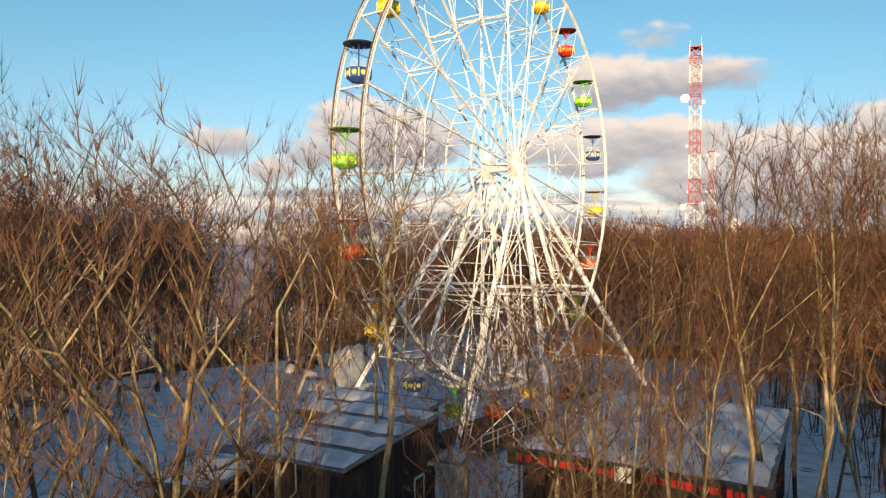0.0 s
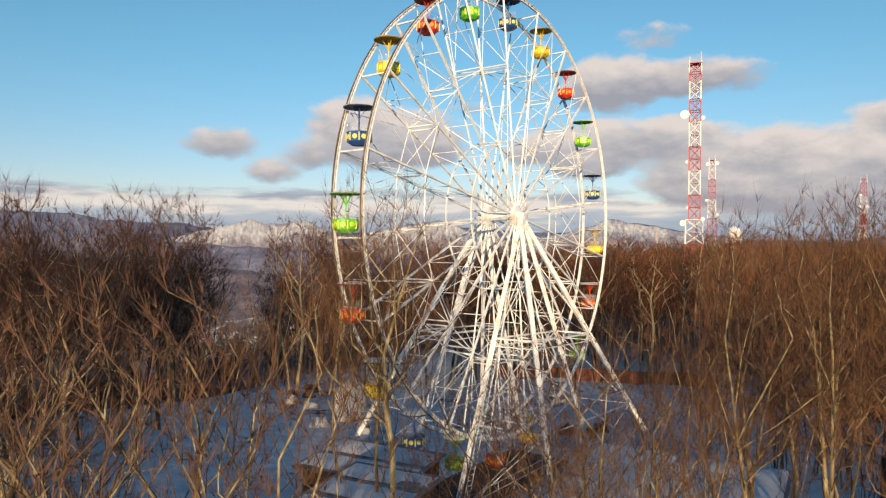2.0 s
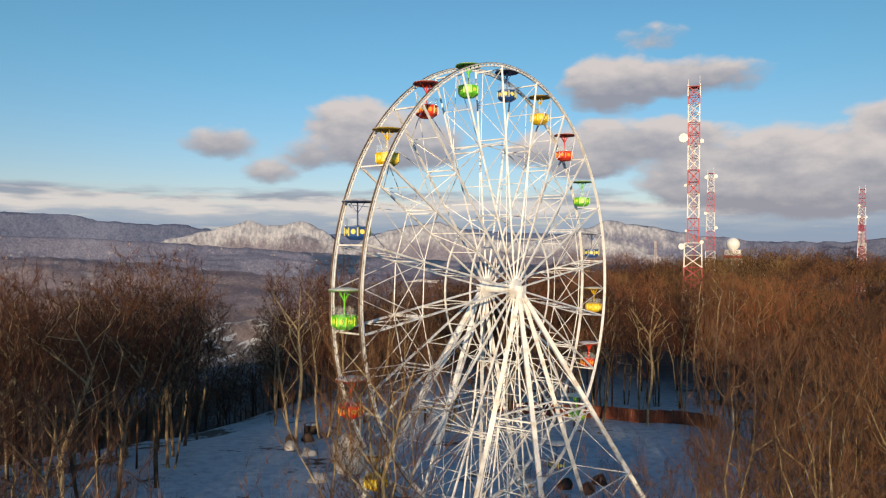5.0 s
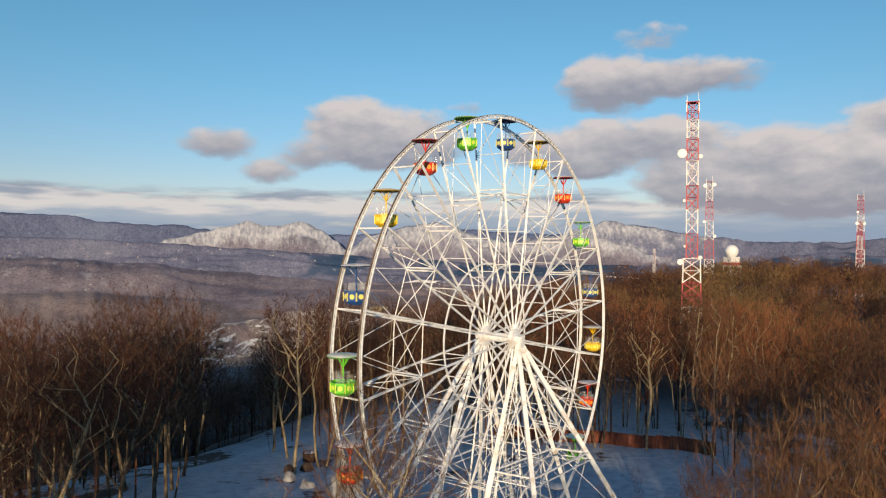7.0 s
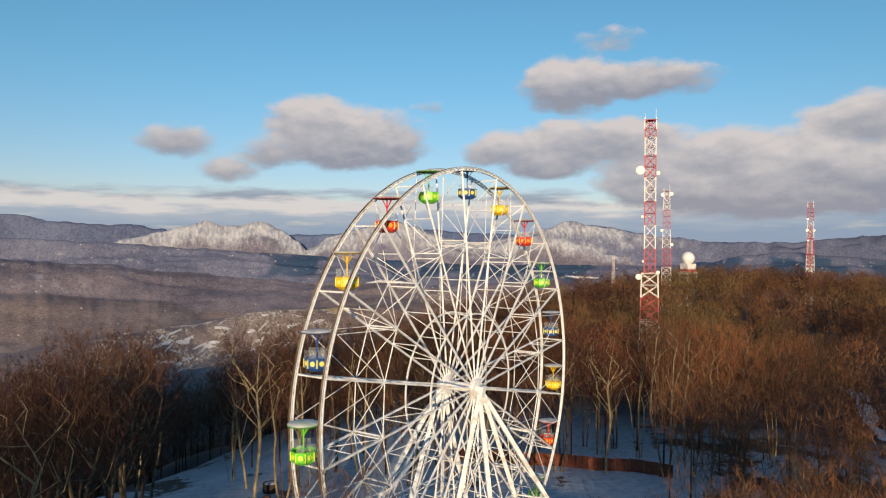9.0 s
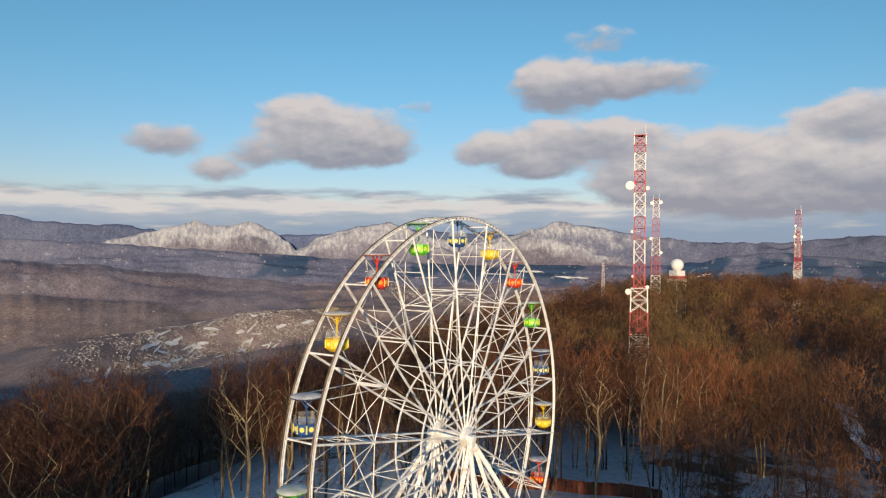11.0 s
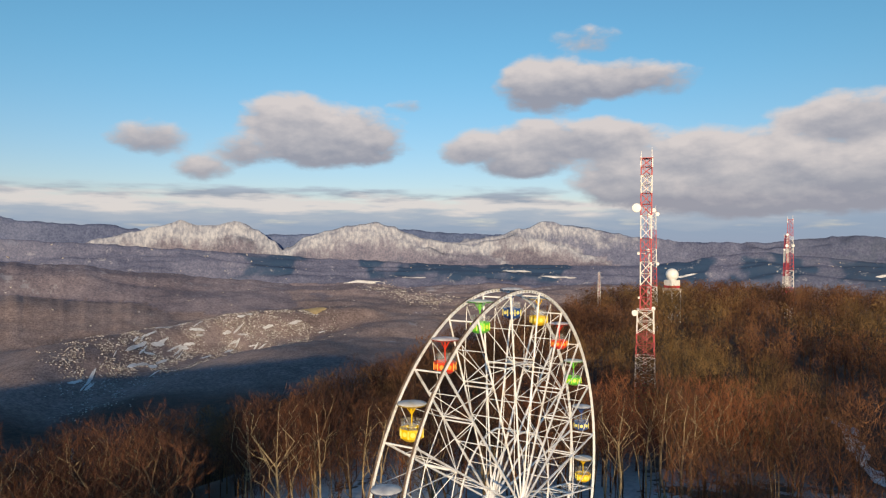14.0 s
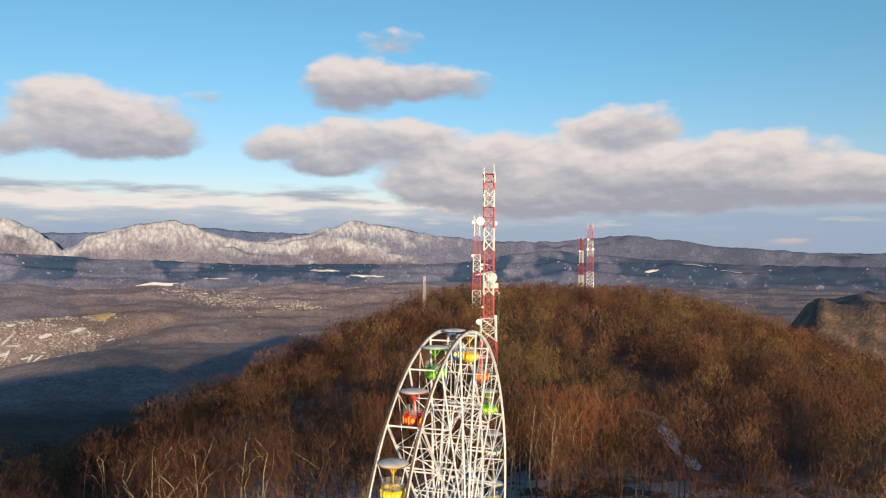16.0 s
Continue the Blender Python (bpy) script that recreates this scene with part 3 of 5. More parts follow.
def wheel():
    w = tagged(empty("ferris_wheel", Matrix.Translation((HUB.x, HUB.y, 0))), "tall white painted steel ferris wheel with lattice spokes", "ferris wheel")
    back = Matrix.Translation((-HUB.x, -HUB.y, 0))

    def piece(name, bm, mat, label=""):
        for v in bm.verts:
            v.co = back @ v.co
        return part(name, bm, mat, w, label)

    for s in (RIM_W, -RIM_W):
        bm = bmesh.new()
        ring(bm, RIM_R + 0.085, s, 0.16, 0.05)
        ring(bm, RIM_R - 0.105, s, 0.14, 0.05)
        for i in range(200):
            a = 2 * math.pi * i / 200
            plate(bm, a, s, 0.0092)
        piece("rim", bm, RIM_STEEL, "white double-hoop rim of steel channel")
        bm = bmesh.new()
        ring(bm, RIM_R + 0.128, s, 0.12, 0.03)
        piece("rim_flange", bm, FLANGE, "dark brown outer flange")
    for s in (HUB_W, -HUB_W):
        bm = bmesh.new()
        ring(bm, 5.4, s * 0.85, 0.09, 0.10, 80)
        piece("inner_ring", bm, RIM_STEEL)
    ks = [PHASE + STEP * (i + 0.5) for i in range(20)]
    width = lambda f: HUB_W + (RIM_W - HUB_W) * f
    for i, a in enumerate(ks):
        b = ks[(i + 1) % 20]
        for sg in (1, -1):
            bm = bmesh.new()
            bar(bm, on_wheel(0.55, a, sg * HUB_W), on_wheel(RIM_R, a, sg * RIM_W), 0.115)
            piece("spoke", bm, WHITE_STEEL)
        at = lambda f, ang, sg: on_wheel(RIM_R * f, ang, sg * width(f))

        def rod(name, p, q, t):
            rb = bmesh.new()
            bar(rb, p, q, t)
            piece(name, rb, WHITE_STEEL)

        for f, t in ((0.985, 0.09), (0.84, 0.05), (0.655, 0.08), (0.68, 0.08), (0.5, 0.05), (0.34, 0.05)):
            rod("crossbar", at(f, a, 1), at(f, a, -1), t)
        for f, g in ((0.985, 0.84), (0.68, 0.84), (0.655, 0.5), (0.34, 0.5)):
            rod("diagonal_rod", at(f, a, 1), at(g, a, -1), 0.042)
        for sg in (1, -1):
            rod("ring_tie", at(0.67, a, sg), at(0.67, b, sg), 0.055)
            rod("cross_tie", at(0.67, a, sg), at(0.67, b, -sg), 0.042)
            rod("rim_stay", at(0.67, a, sg), at(0.98, (a + b) / 2, sg), 0.038)
            rod("rim_stay", at(0.67, b, sg), at(0.98, (a + b) / 2, sg), 0.038)
    m_hub = Matrix.Translation(HUB) @ AX.to_track_quat("Z", "Y").to_matrix().to_4x4()
    bm = bmesh.new()
    lathe(bm, [(0, -2.0), (0.22, -2.0), (0.24, -1.42), (0.62, -1.38), (0.75, -1.3), (0.75, -1.12), (0.34, -1.05), (0.34, 1.05), (0.75, 1.12), (0.75, 1.3), (0.62, 1.38), (0.24, 1.42), (0.22, 2.0), (0, 2.0)], 20, m_hub)
    piece("hub", bm, WHITE_STEEL, "white steel hub drum with flanges")
    # supports: splayed legs on both sides
    for sg in (1, -1):
        top = HUB + AX * (1.72 * sg)
        box_m = Matrix.Translation(top)
        bm = bmesh.new()
        box(bm, (-0.26, -0.2, -0.6), (0.26, 0.2, 0.22), box_m @ Matrix.Rotation(PSI, 4, "Z"))
        piece("bearing_block", bm, WHITE_STEEL)
        feet = [(-9.0, 2.2), (-8.5, 9.3), (10.9, 9.0), (9.3, 3.2)]
        pts = []
        for e, o in feet:
            f = HUB + E1 * e + AX * (sg * o)
            f.z = height(f.x, f.y) - 0.1
            pts.append(f)
            bm = bmesh.new()
            bar(bm, top + E1 * (0.25 if e > 0 else -0.25) - UP * 0.4, f, 0.30, 0.30)
            piece("leg", bm, WHITE_STEEL)
            bm = bmesh.new()
            box(bm, (-0.7, -0.7, -0.4), (0.7, 0.7, 0.25), Matrix.Translation(f))
            piece("footing", bm, RUST_STEEL)
        for f, t in ((0.43, 0.11), (0.455, 0.07), (0.70, 0.07)):
            q = [top.lerp(p, f) for p in pts]
            for u, v in ((0, 1), (1, 2), (2, 3), (0, 3)):
                rb = bmesh.new()
                bar(rb, q[u], q[v], t)
                piece("leg_tie", rb, WHITE_STEEL)
        for u, v in ((0, 1), (1, 0), (2, 3), (3, 2), (0, 3), (3, 0)):
            for f, g in ((0.16, 0.43), (0.43, 0.70), (0.70, 0.97)):
                rb = bmesh.new()
                bar(rb, top.lerp(pts[u], f), top.lerp(pts[v], g), 0.055)
                piece("leg_brace", rb, WHITE_STEEL)
    # service ladder on a front leg
    bm = bmesh.new()
    top = HUB + AX * 1.95 - E1 * 0.55 - UP * 0.8
    foot = HUB + E1 * -8.8 + AX * 2.75
    foot.z = 0
    for o in (-0.28, 0.28):
        bar(bm, top + E1 * o, foot + E1 * o, 0.06)
    for i in range(60):
        q = top.lerp(foot, (i + 0.5) / 60)
        bar(bm, q - E1 * 0.28, q + E1 * 0.28, 0.04)
    piece("ladder", bm, WHITE_STEEL)
    return w


wheel()


def flat(name, rgb, rough=0.4, metal=0.0):
    dark = tuple(c * 0.72 for c in rgb)
    return material(name, [dark, rgb, rgb], 1.4, rough, metal, 0.05)


CABIN = {"green": (0.15, 0.62, 0.03), "blue": (0.02, 0.08, 0.28), "yellow": (0.80, 0.52, 0.0), "red": (0.70, 0.045, 0.012)}
CABIN_M = {k: flat(k + " cabin paint", v) for k, v in CABIN.items()}
# undersides: the cabin paint darkened to 0.3, shade put into the colour
UNDER_SHADE_M = {k: flat(k + " shaded canopy underside", tuple(c * 0.30 + 0.012 for c in v), 0.6) for k, v in CABIN.items()}
DISC_M = {"green": flat("pale green discs", (0.75, 0.9, 0.1)), "blue": flat("pale yellow discs", (0.9, 0.8, 0.2)),
          "yellow": flat("cream discs", (0.95, 0.8, 0.15)), "red": flat("orange discs", (0.95, 0.4, 0.05))}
CANOPY_M = {k: material(k + " canopy under thin snow", [tuple(0.35 * c + 0.32 for c in v), tuple(0.08 * c + 0.62 for c in v), (0.82, 0.80, 0.75)], 1.1, 0.7) for k, v in CABIN.items()}
ACRYLIC = bpy.data.materials.new("clear acrylic")
ACRYLIC.use_nodes = True
_b = ACRYLIC.node_tree.nodes["Principled BSDF"]
_b.inputs["Base Color"].default_value, _b.inputs["Roughness"].default_value = (0.86, 0.9, 0.92, 1), 0.12
_b.inputs["Transmission Weight"].default_value, _b.inputs["IOR"].default_value, _b.inputs["Alpha"].default_value = 0.7, 1.12, 0.28


def cabin(color):
    """An open round gondola on a central post under a wide flat canopy; the origin is its pivot."""
    paint, disc = CABIN_M[color], DISC_M[color]
    c = tagged(empty("gondola"), f"{color} open gondola under a round snow-dusted canopy on the wheel", "gondola", "gondolas of the wheel")
    bm = bmesh.new()
    lathe(bm, [(0, -2.16), (0.42, -2.15), (0.66, -1.98), (0.70, -1.92), (0.70, -1.46), (0.73, -1.45), (0.73, -1.40), (0.66, -1.40), (0.66, -1.92), (0, -1.95)], 8)
    part("tub", bm, paint, c)
    bm = bmesh.new()
    lathe(bm, [(0, -1.74), (0.62, -1.74), (0.62, -1.68), (0.38, -1.68), (0.38, -1.74)], 8)
    part("bench", bm, paint, c)
    bm = bmesh.new()
    lathe(bm, [(0.045, -1.95), (0.045, 0.0)], 8)
    for i in range(4):
        a = math.pi / 4 + i * math.pi / 2
        bar(bm, (0, 0, -0.65), (0.42 * math.cos(a), 0.42 * math.sin(a), -0.03), 0.04)
    lathe(bm, [(0.24, -1.36), (0.24, -1.33), (0, -1.33)], 12)
    part("post", bm, paint, c)
    bm = bmesh.new()
    lathe(bm, [(0.88, -0.05), (0, -0.03)], 20)
    lathe(bm, [(0.88, -0.05), (0.90, -0.02), (0.88, 0.03)], 20)
    part("canopy_underside", bm, UNDER_SHADE_M[color], c)
    bm = bmesh.new()
    lathe(bm, [(0.89, 0.01), (0.86, 0.05), (0.45, 0.12), (0, 0.15)], 20)
    smooth(part("canopy", bm, CANOPY_M[color], c, "round canopy with a crust of snow"))
    for i in range(8):
        a = 2 * math.pi * (i + 0.5) / 8
        m = Matrix.Rotation(a, 4, "Z") @ Matrix.Translation((0.652, 0, -1.69)) @ Matrix.Rotation(math.pi / 2, 4, "Y")
        bm = bmesh.new()
        lathe(bm, [(0, 0.02), (0.14, 0.02), (0.15, -0.02)], 12, m)
        part("disc", bm, disc, c)
        bm = bmesh.new()
        e = 2 * math.pi * i / 8
        bar(bm, (0.70 * math.cos(e), 0.70 * math.sin(e), -1.93), (0.70 * math.cos(e), 0.70 * math.sin(e), -1.46), 0.06)
        part("corner_strip", bm, disc, c)
    for i in range(8):
        if i in (2, 6):
            continue
        bm = bmesh.new()
        a, b = 2 * math.pi * (i + 0.08) / 8, 2 * math.pi * (i + 0.92) / 8
        q = [(r * math.cos(t), r * math.sin(t), z) for r in (0.69, 0.70) for t, z in ((a, -1.39), (b, -1.39), (b, -0.95), (a, -0.95))]
        v = [bm.verts.new(p) for p in q]
        for f in ((0, 1, 2, 3), (7, 6, 5, 4), (0, 4, 5, 1), (1, 5, 6, 2), (2, 6, 7, 3), (3, 7, 4, 0)):
            bm.faces.new([v[j] for j in f])
        part("windscreen_pane", bm, ACRYLIC, c, "clear plastic windscreen")
    return c


ORDER = ["blue", "yellow", "red", "green"]
made = {}
for i in range(20):
    color = ORDER[i % 4]
    p = on_wheel(16.0, PHASE - STEP * i, 0)
    m = Matrix.Translation(p - UP * 0.05) @ Matrix.Rotation(PSI + 0.31 * (i % 4), 4, "Z")
    if color not in made:
        made[color] = cabin(color)
        made[color].matrix_world = m
    else:
        copy_thing(made[color], m)


# ---- lattice masts, radome ----
def mast(name, x, y, turn, levels, label, dishes=(), whips=True, panel=2.4, leg=0.2):
    """A square lattice mast; levels from the top down: (height of the band's top, its width there, its width below, paint, height of its foot)."""
    z0 = height(x, y) - 0.5
    t = tagged(empty(name, pose(x, y, z0, 0, 0, turn)), label, "radio mast", "radio masts on the ridge")
    sq = ((1, 1), (-1, 1), (-1, -1), (1, -1))
    for zt, wt, wb, paint, zb in levels:
        n = max(1, round((zt - zb) / panel))
        bm = bmesh.new()
        for k in range(n):
            f1, f2 = k / n, (k + 1) / n
            c1 = [Vector((sx * (wb + (wt - wb) * f1) / 2, sy * (wb + (wt - wb) * f1) / 2, zb + (zt - zb) * f1 - z0)) for sx, sy in sq]
            c2 = [Vector((sx * (wb + (wt - wb) * f2) / 2, sy * (wb + (wt - wb) * f2) / 2, zb + (zt - zb) * f2 - z0)) for sx, sy in sq]
            for i in range(4):
                j = (i + 1) % 4
                bar(bm, c1[i], c2[i], leg)
                bar(bm, c1[i], c2[j], leg * 0.5)
                bar(bm, c1[j], c2[i], leg * 0.5)
                bar(bm, c2[i], c2[j], leg * 0.6)
                bar(bm, c1[i], c1[j], leg * 0.6)
        part("mast_section", bm, TOWER_RED if paint == "r" else TOWER_WHITE, t, "red lattice section" if paint == "r" else "white lattice section")
    top, w = levels[0][0] - z0, levels[0][1]
    for s in (-0.3, 0.3):
        bm = bmesh.new()
        bar(bm, (s, 0, 0.5), (s, 0, top), 0.09)
        part("cable_run", bm, TOWER_RED, t)
    for z, a, r in dishes:
        z -= z0
        wz = next((wt for zt, wt, wb, pt, zb in levels if zb <= z + z0), levels[-1][2])
        d = Vector((math.cos(radians(a - turn)), math.sin(radians(a - turn)), 0))
        face = (Matrix.Rotation(radians(-turn), 3, "Z") @ Vector((-0.35, -0.93, 0.0))).to_track_quat("Z", "Y").to_matrix().to_4x4()
        c = d * (wz / 2 + 0.3 + r) + UP * z
        bm = bmesh.new()
        lathe(bm, [(0, -0.3 * r), (r * 0.6, -0.25 * r), (r, 0.0), (r, 0.35 * r), (r * 0.9, 0.4 * r), (0, 0.42 * r)], 20, Matrix.Translation(c) @ face)
        part("dish", bm, DISH_WHITE, t, "white drum antenna")
        bm = bmesh.new()
        bar(bm, UP * z, c, 0.12)
        part("bracket", bm, TOWER_WHITE, t)
    if whips:
        for sx, sy in sq:
            bm = bmesh.new()
            bar(bm, (sx * w / 2, sy * w / 2, top), (sx * w / 2, sy * w / 2, top + 2.0 + sx * 0.4), 0.07)
            part("whip_antenna", bm, TOWER_WHITE, t)
            bm = bmesh.new()
            box(bm, (sx * w * 0.54 - 0.1, sy * w * 0.54 - 0.1, top - 2.2), (sx * w * 0.54 + 0.1, sy * w * 0.54 + 0.1, top + 0.4))
            part("panel_antenna", bm, DISH_WHITE, t)
        bm = bmesh.new()
        box(bm, (-w * 0.62, -w * 0.62, top - 0.1), (w * 0.62, w * 0.62, top + 0.05))
        part("platform", bm, TOWER_RED, t)
    return t


def bands(top, foot, w_top, w_foot, n, first="r"):
    out = []
    for i in range(n):
        f, g = i / n, (i + 1) / n
        out.append((top + (foot - top) * f, w_top + (w_foot - w_top) * f, w_top + (w_foot - w_top) * g, "rw"[(i + (first == "w")) % 2], top + (foot - top) * g))
    return out


MAIN = [(59.1, 2.45, 2.45, "r", 55.0), (55.0, 2.45, 2.45, "w", 50.8), (50.8, 2.45, 2.45, "r", 45.6), (45.6, 2.45, 2.45, "w", 40.0), (40.0, 2.45, 2.45, "r", 34.5), (34.5, 2.45, 2.45, "w", 28.9),
        (28.9, 2.45, 2.45, "r", 23.2), (23.2, 3.7, 3.9, "w", 17.6), (17.6, 3.9, 4.2, "r", 12.0), (12.0, 4.2, 4.6, "w", 5.0), (5.0, 4.6, 5.0, "r", -4.0)]
mast("radio_mast", 57.9, 159.8, -20, MAIN, "tall red and white lattice radio mast with drum antennas", leg=0.24,
     dishes=((47.3, 190, 1.05), (46.8, 10, 0.5), (36.5, 185, 0.35), (26.0, 195, 0.3), (23.4, 0, 0.45), (22.4, 190, 0.7)))
mast("radio_mast", 112.0, 289.0, -20, bands(52.7, -4, 2.3, 4.6, 7, "w"), "slender white and red lattice mast beside the taller one", dishes=((51.0, 200, 0.8), (51.5, 10, 0.8), (36, 190, 0.6), (30, 10, 0.7)))
mast("radio_mast", 220.9, 364.1, -30, bands(52.5, -4, 2.6, 4.8, 6), "red and white lattice mast rising over the woods", dishes=((38, 200, 0.8), (38, 20, 0.8), (44, 200, 0.6)))
mast("radio_mast", 348.0, 574.0, 40, bands(46.5, height(348, 574) - 1, 2.4, 6.5, 9), "distant red and white lattice mast on the ridge", dishes=((34, 200, 0.8),), leg=0.3)
mast("power_pylon", 103.0, 334.0, 15, bands(24.5, -4, 0.7, 1.7, 1, "w"), "thin grey lattice pylon on the ridge edge", whips=False, leg=0.09)


mast("power_pylon", -635.0, 1490.0, 25, bands(height(-635, 1490) + 36, height(-635, 1490) - 1, 1.2, 6.0, 1, "w"), "grey lattice power pylon standing in the shaded valley", whips=False, panel=6.0, leg=0.5)


def radome(x, y):
    z0 = height(x, y)
    t = tagged(empty("radar_dome", pose(x, y, z0, 0, 0, 20)), "white spherical radar dome on a red and white stand", "radar dome")
    bm = bmesh.new()
    lathe(bm, [(0, 3.15)] + [(3.15 * math.sin(math.pi * k / 16), 3.15 * math.cos(math.pi * k / 16)) for k in range(1, 15)] + [(0, -2.9)], 28, Matrix.Translation((0, 0, 23.3 - z0)))
    smooth(part("dome", bm, DISH_WHITE, t))
    bm = bmesh.new()
    box(bm, (-2.7, -2.6, 16.6 - z0), (2.7, 2.6, 20.6 - z0))
    part("equipment_cabin", bm, TOWER_WHITE, t)
    bm = bmesh.new()
    box(bm, (-2.76, -2.66, 16.7 - z0), (2.76, 2.66, 17.9 - z0))
    part("cladding", bm, TOWER_RED, t, "red cladding panel")
    bm = bmesh.new()
    box(bm, (-3.4, -3.2, 15.5 - z0), (3.4, 3.2, 16.6 - z0))
    part("deck", bm, RUST_STEEL, t)
    for sx, sy in ((1, 1), (-1, 1), (-1, -1), (1, -1)):
        bm = bmesh.new()
        bar(bm, (sx * 3, sy * 2.8, -0.5), (sx * 3, sy * 2.8, 15.5 - z0), 0.3)
        part("leg", bm, TOWER_WHITE, t)
    for s in (1, -1):
        for k in range(3):
            za, zb = (15.5 - z0) * k / 3, (15.5 - z0) * (k + 1) / 3
            bm = bmesh.new()
            bar(bm, (-3, s * 2.8, za), (3, s * 2.8, zb), 0.16)
            bar(bm, (3, s * 2.8, za), (-3, s * 2.8, zb), 0.16)
            part("cross_brace", bm, TOWER_WHITE, t)


radome(140.4, 334.1)


# ---- huts, kiosk and clutter in the yard ----
DARK_WOOD = material("dark weathered boards", [(0.024, 0.015, 0.011), (0.058, 0.035, 0.027), (0.105, 0.066, 0.048)], 1.2, 0.85, bump=0.3, stretch=(1, 1, 0.2))
TIN = material("weathered roofing sheet", [(0.10, 0.08, 0.08), (0.20, 0.17, 0.17), (0.30, 0.27, 0.26)], 0.8, 0.6, 0.3)
SIGN_DARK = material("black-green sign board", [(0.012, 0.016, 0.014), (0.03, 0.035, 0.03)], 1.0, 0.5)
SIGN_RED = material("red sign lettering", [(0.55, 0.01, 0.015), (0.75, 0.02, 0.03)], 2.0, 0.45)
PAPER = material("white notice panel", [(0.62, 0.62, 0.60), (0.8, 0.8, 0.78)], 3.0, 0.6)
WHITE_WALL = material("whitewashed wall", [(0.45, 0.44, 0.42), (0.66, 0.65, 0.62)], 1.2, 0.8)
# fence red, darkened in the paint for the shade it stands in
FENCE_RED = material("red fence sheet darkened for shade", [(0.09, 0.024, 0.012), (0.20, 0.050, 0.022), (0.28, 0.085, 0.035)], 0.8, 0.75, bump=0.3)
ROCK = material("pale limestone", [(0.30, 0.28, 0.26), (0.50, 0.48, 0.46), (0.62, 0.61, 0.60)], 0.9, 0.9, bump=0.8, fine=6)


def snow_slab(bm, w, d, z, m, seed, thick=0.16, slope=0.0, margin=0.15):
    """An uneven blanket of snow w by d, lying from z up; slope lifts its far edge."""
    nx, ny = max(4, int(w / 0.4)), max(4, int(d / 0.4))
    g = []
    for j in range(ny + 1):
        row = []
        for i in range(nx + 1):
            x, y = -w / 2 + margin + (w - 2 * margin) * i / nx, -d / 2 + margin + (d - 2 * margin) * j / ny
            edge = min(i, nx - i, j, ny - j) / 2
            x += 0.12 * noise.noise((x * 1.3, y * 1.3, seed)) * (edge < 1)
            y += 0.12 * noise.noise((x * 1.3, y * 1.3, seed + 9)) * (edge < 1)
            t = thick * min(1, edge) * (0.7 + 0.8 * noise.noise((x * 0.5, y * 0.5, seed)) + 0.55 * noise.noise((x * 1.4, y * 1.1, seed + 3))) + 0.012
            bare = noise.noise((x * 0.35 + seed, y * 1.1, seed * 0.7))
            t -= max(0, bare - 0.42) * 1.2
            row.append(bm.verts.new(m @ Vector((x, y, z + slope * (y / d + 0.5) + max(-0.10, t)))))
        g.append(row)
    for j in range(ny):
        for i in range(nx):
            bm.faces.new((g[j][i], g[j][i + 1], g[j + 1][i + 1], g[j + 1][i]))


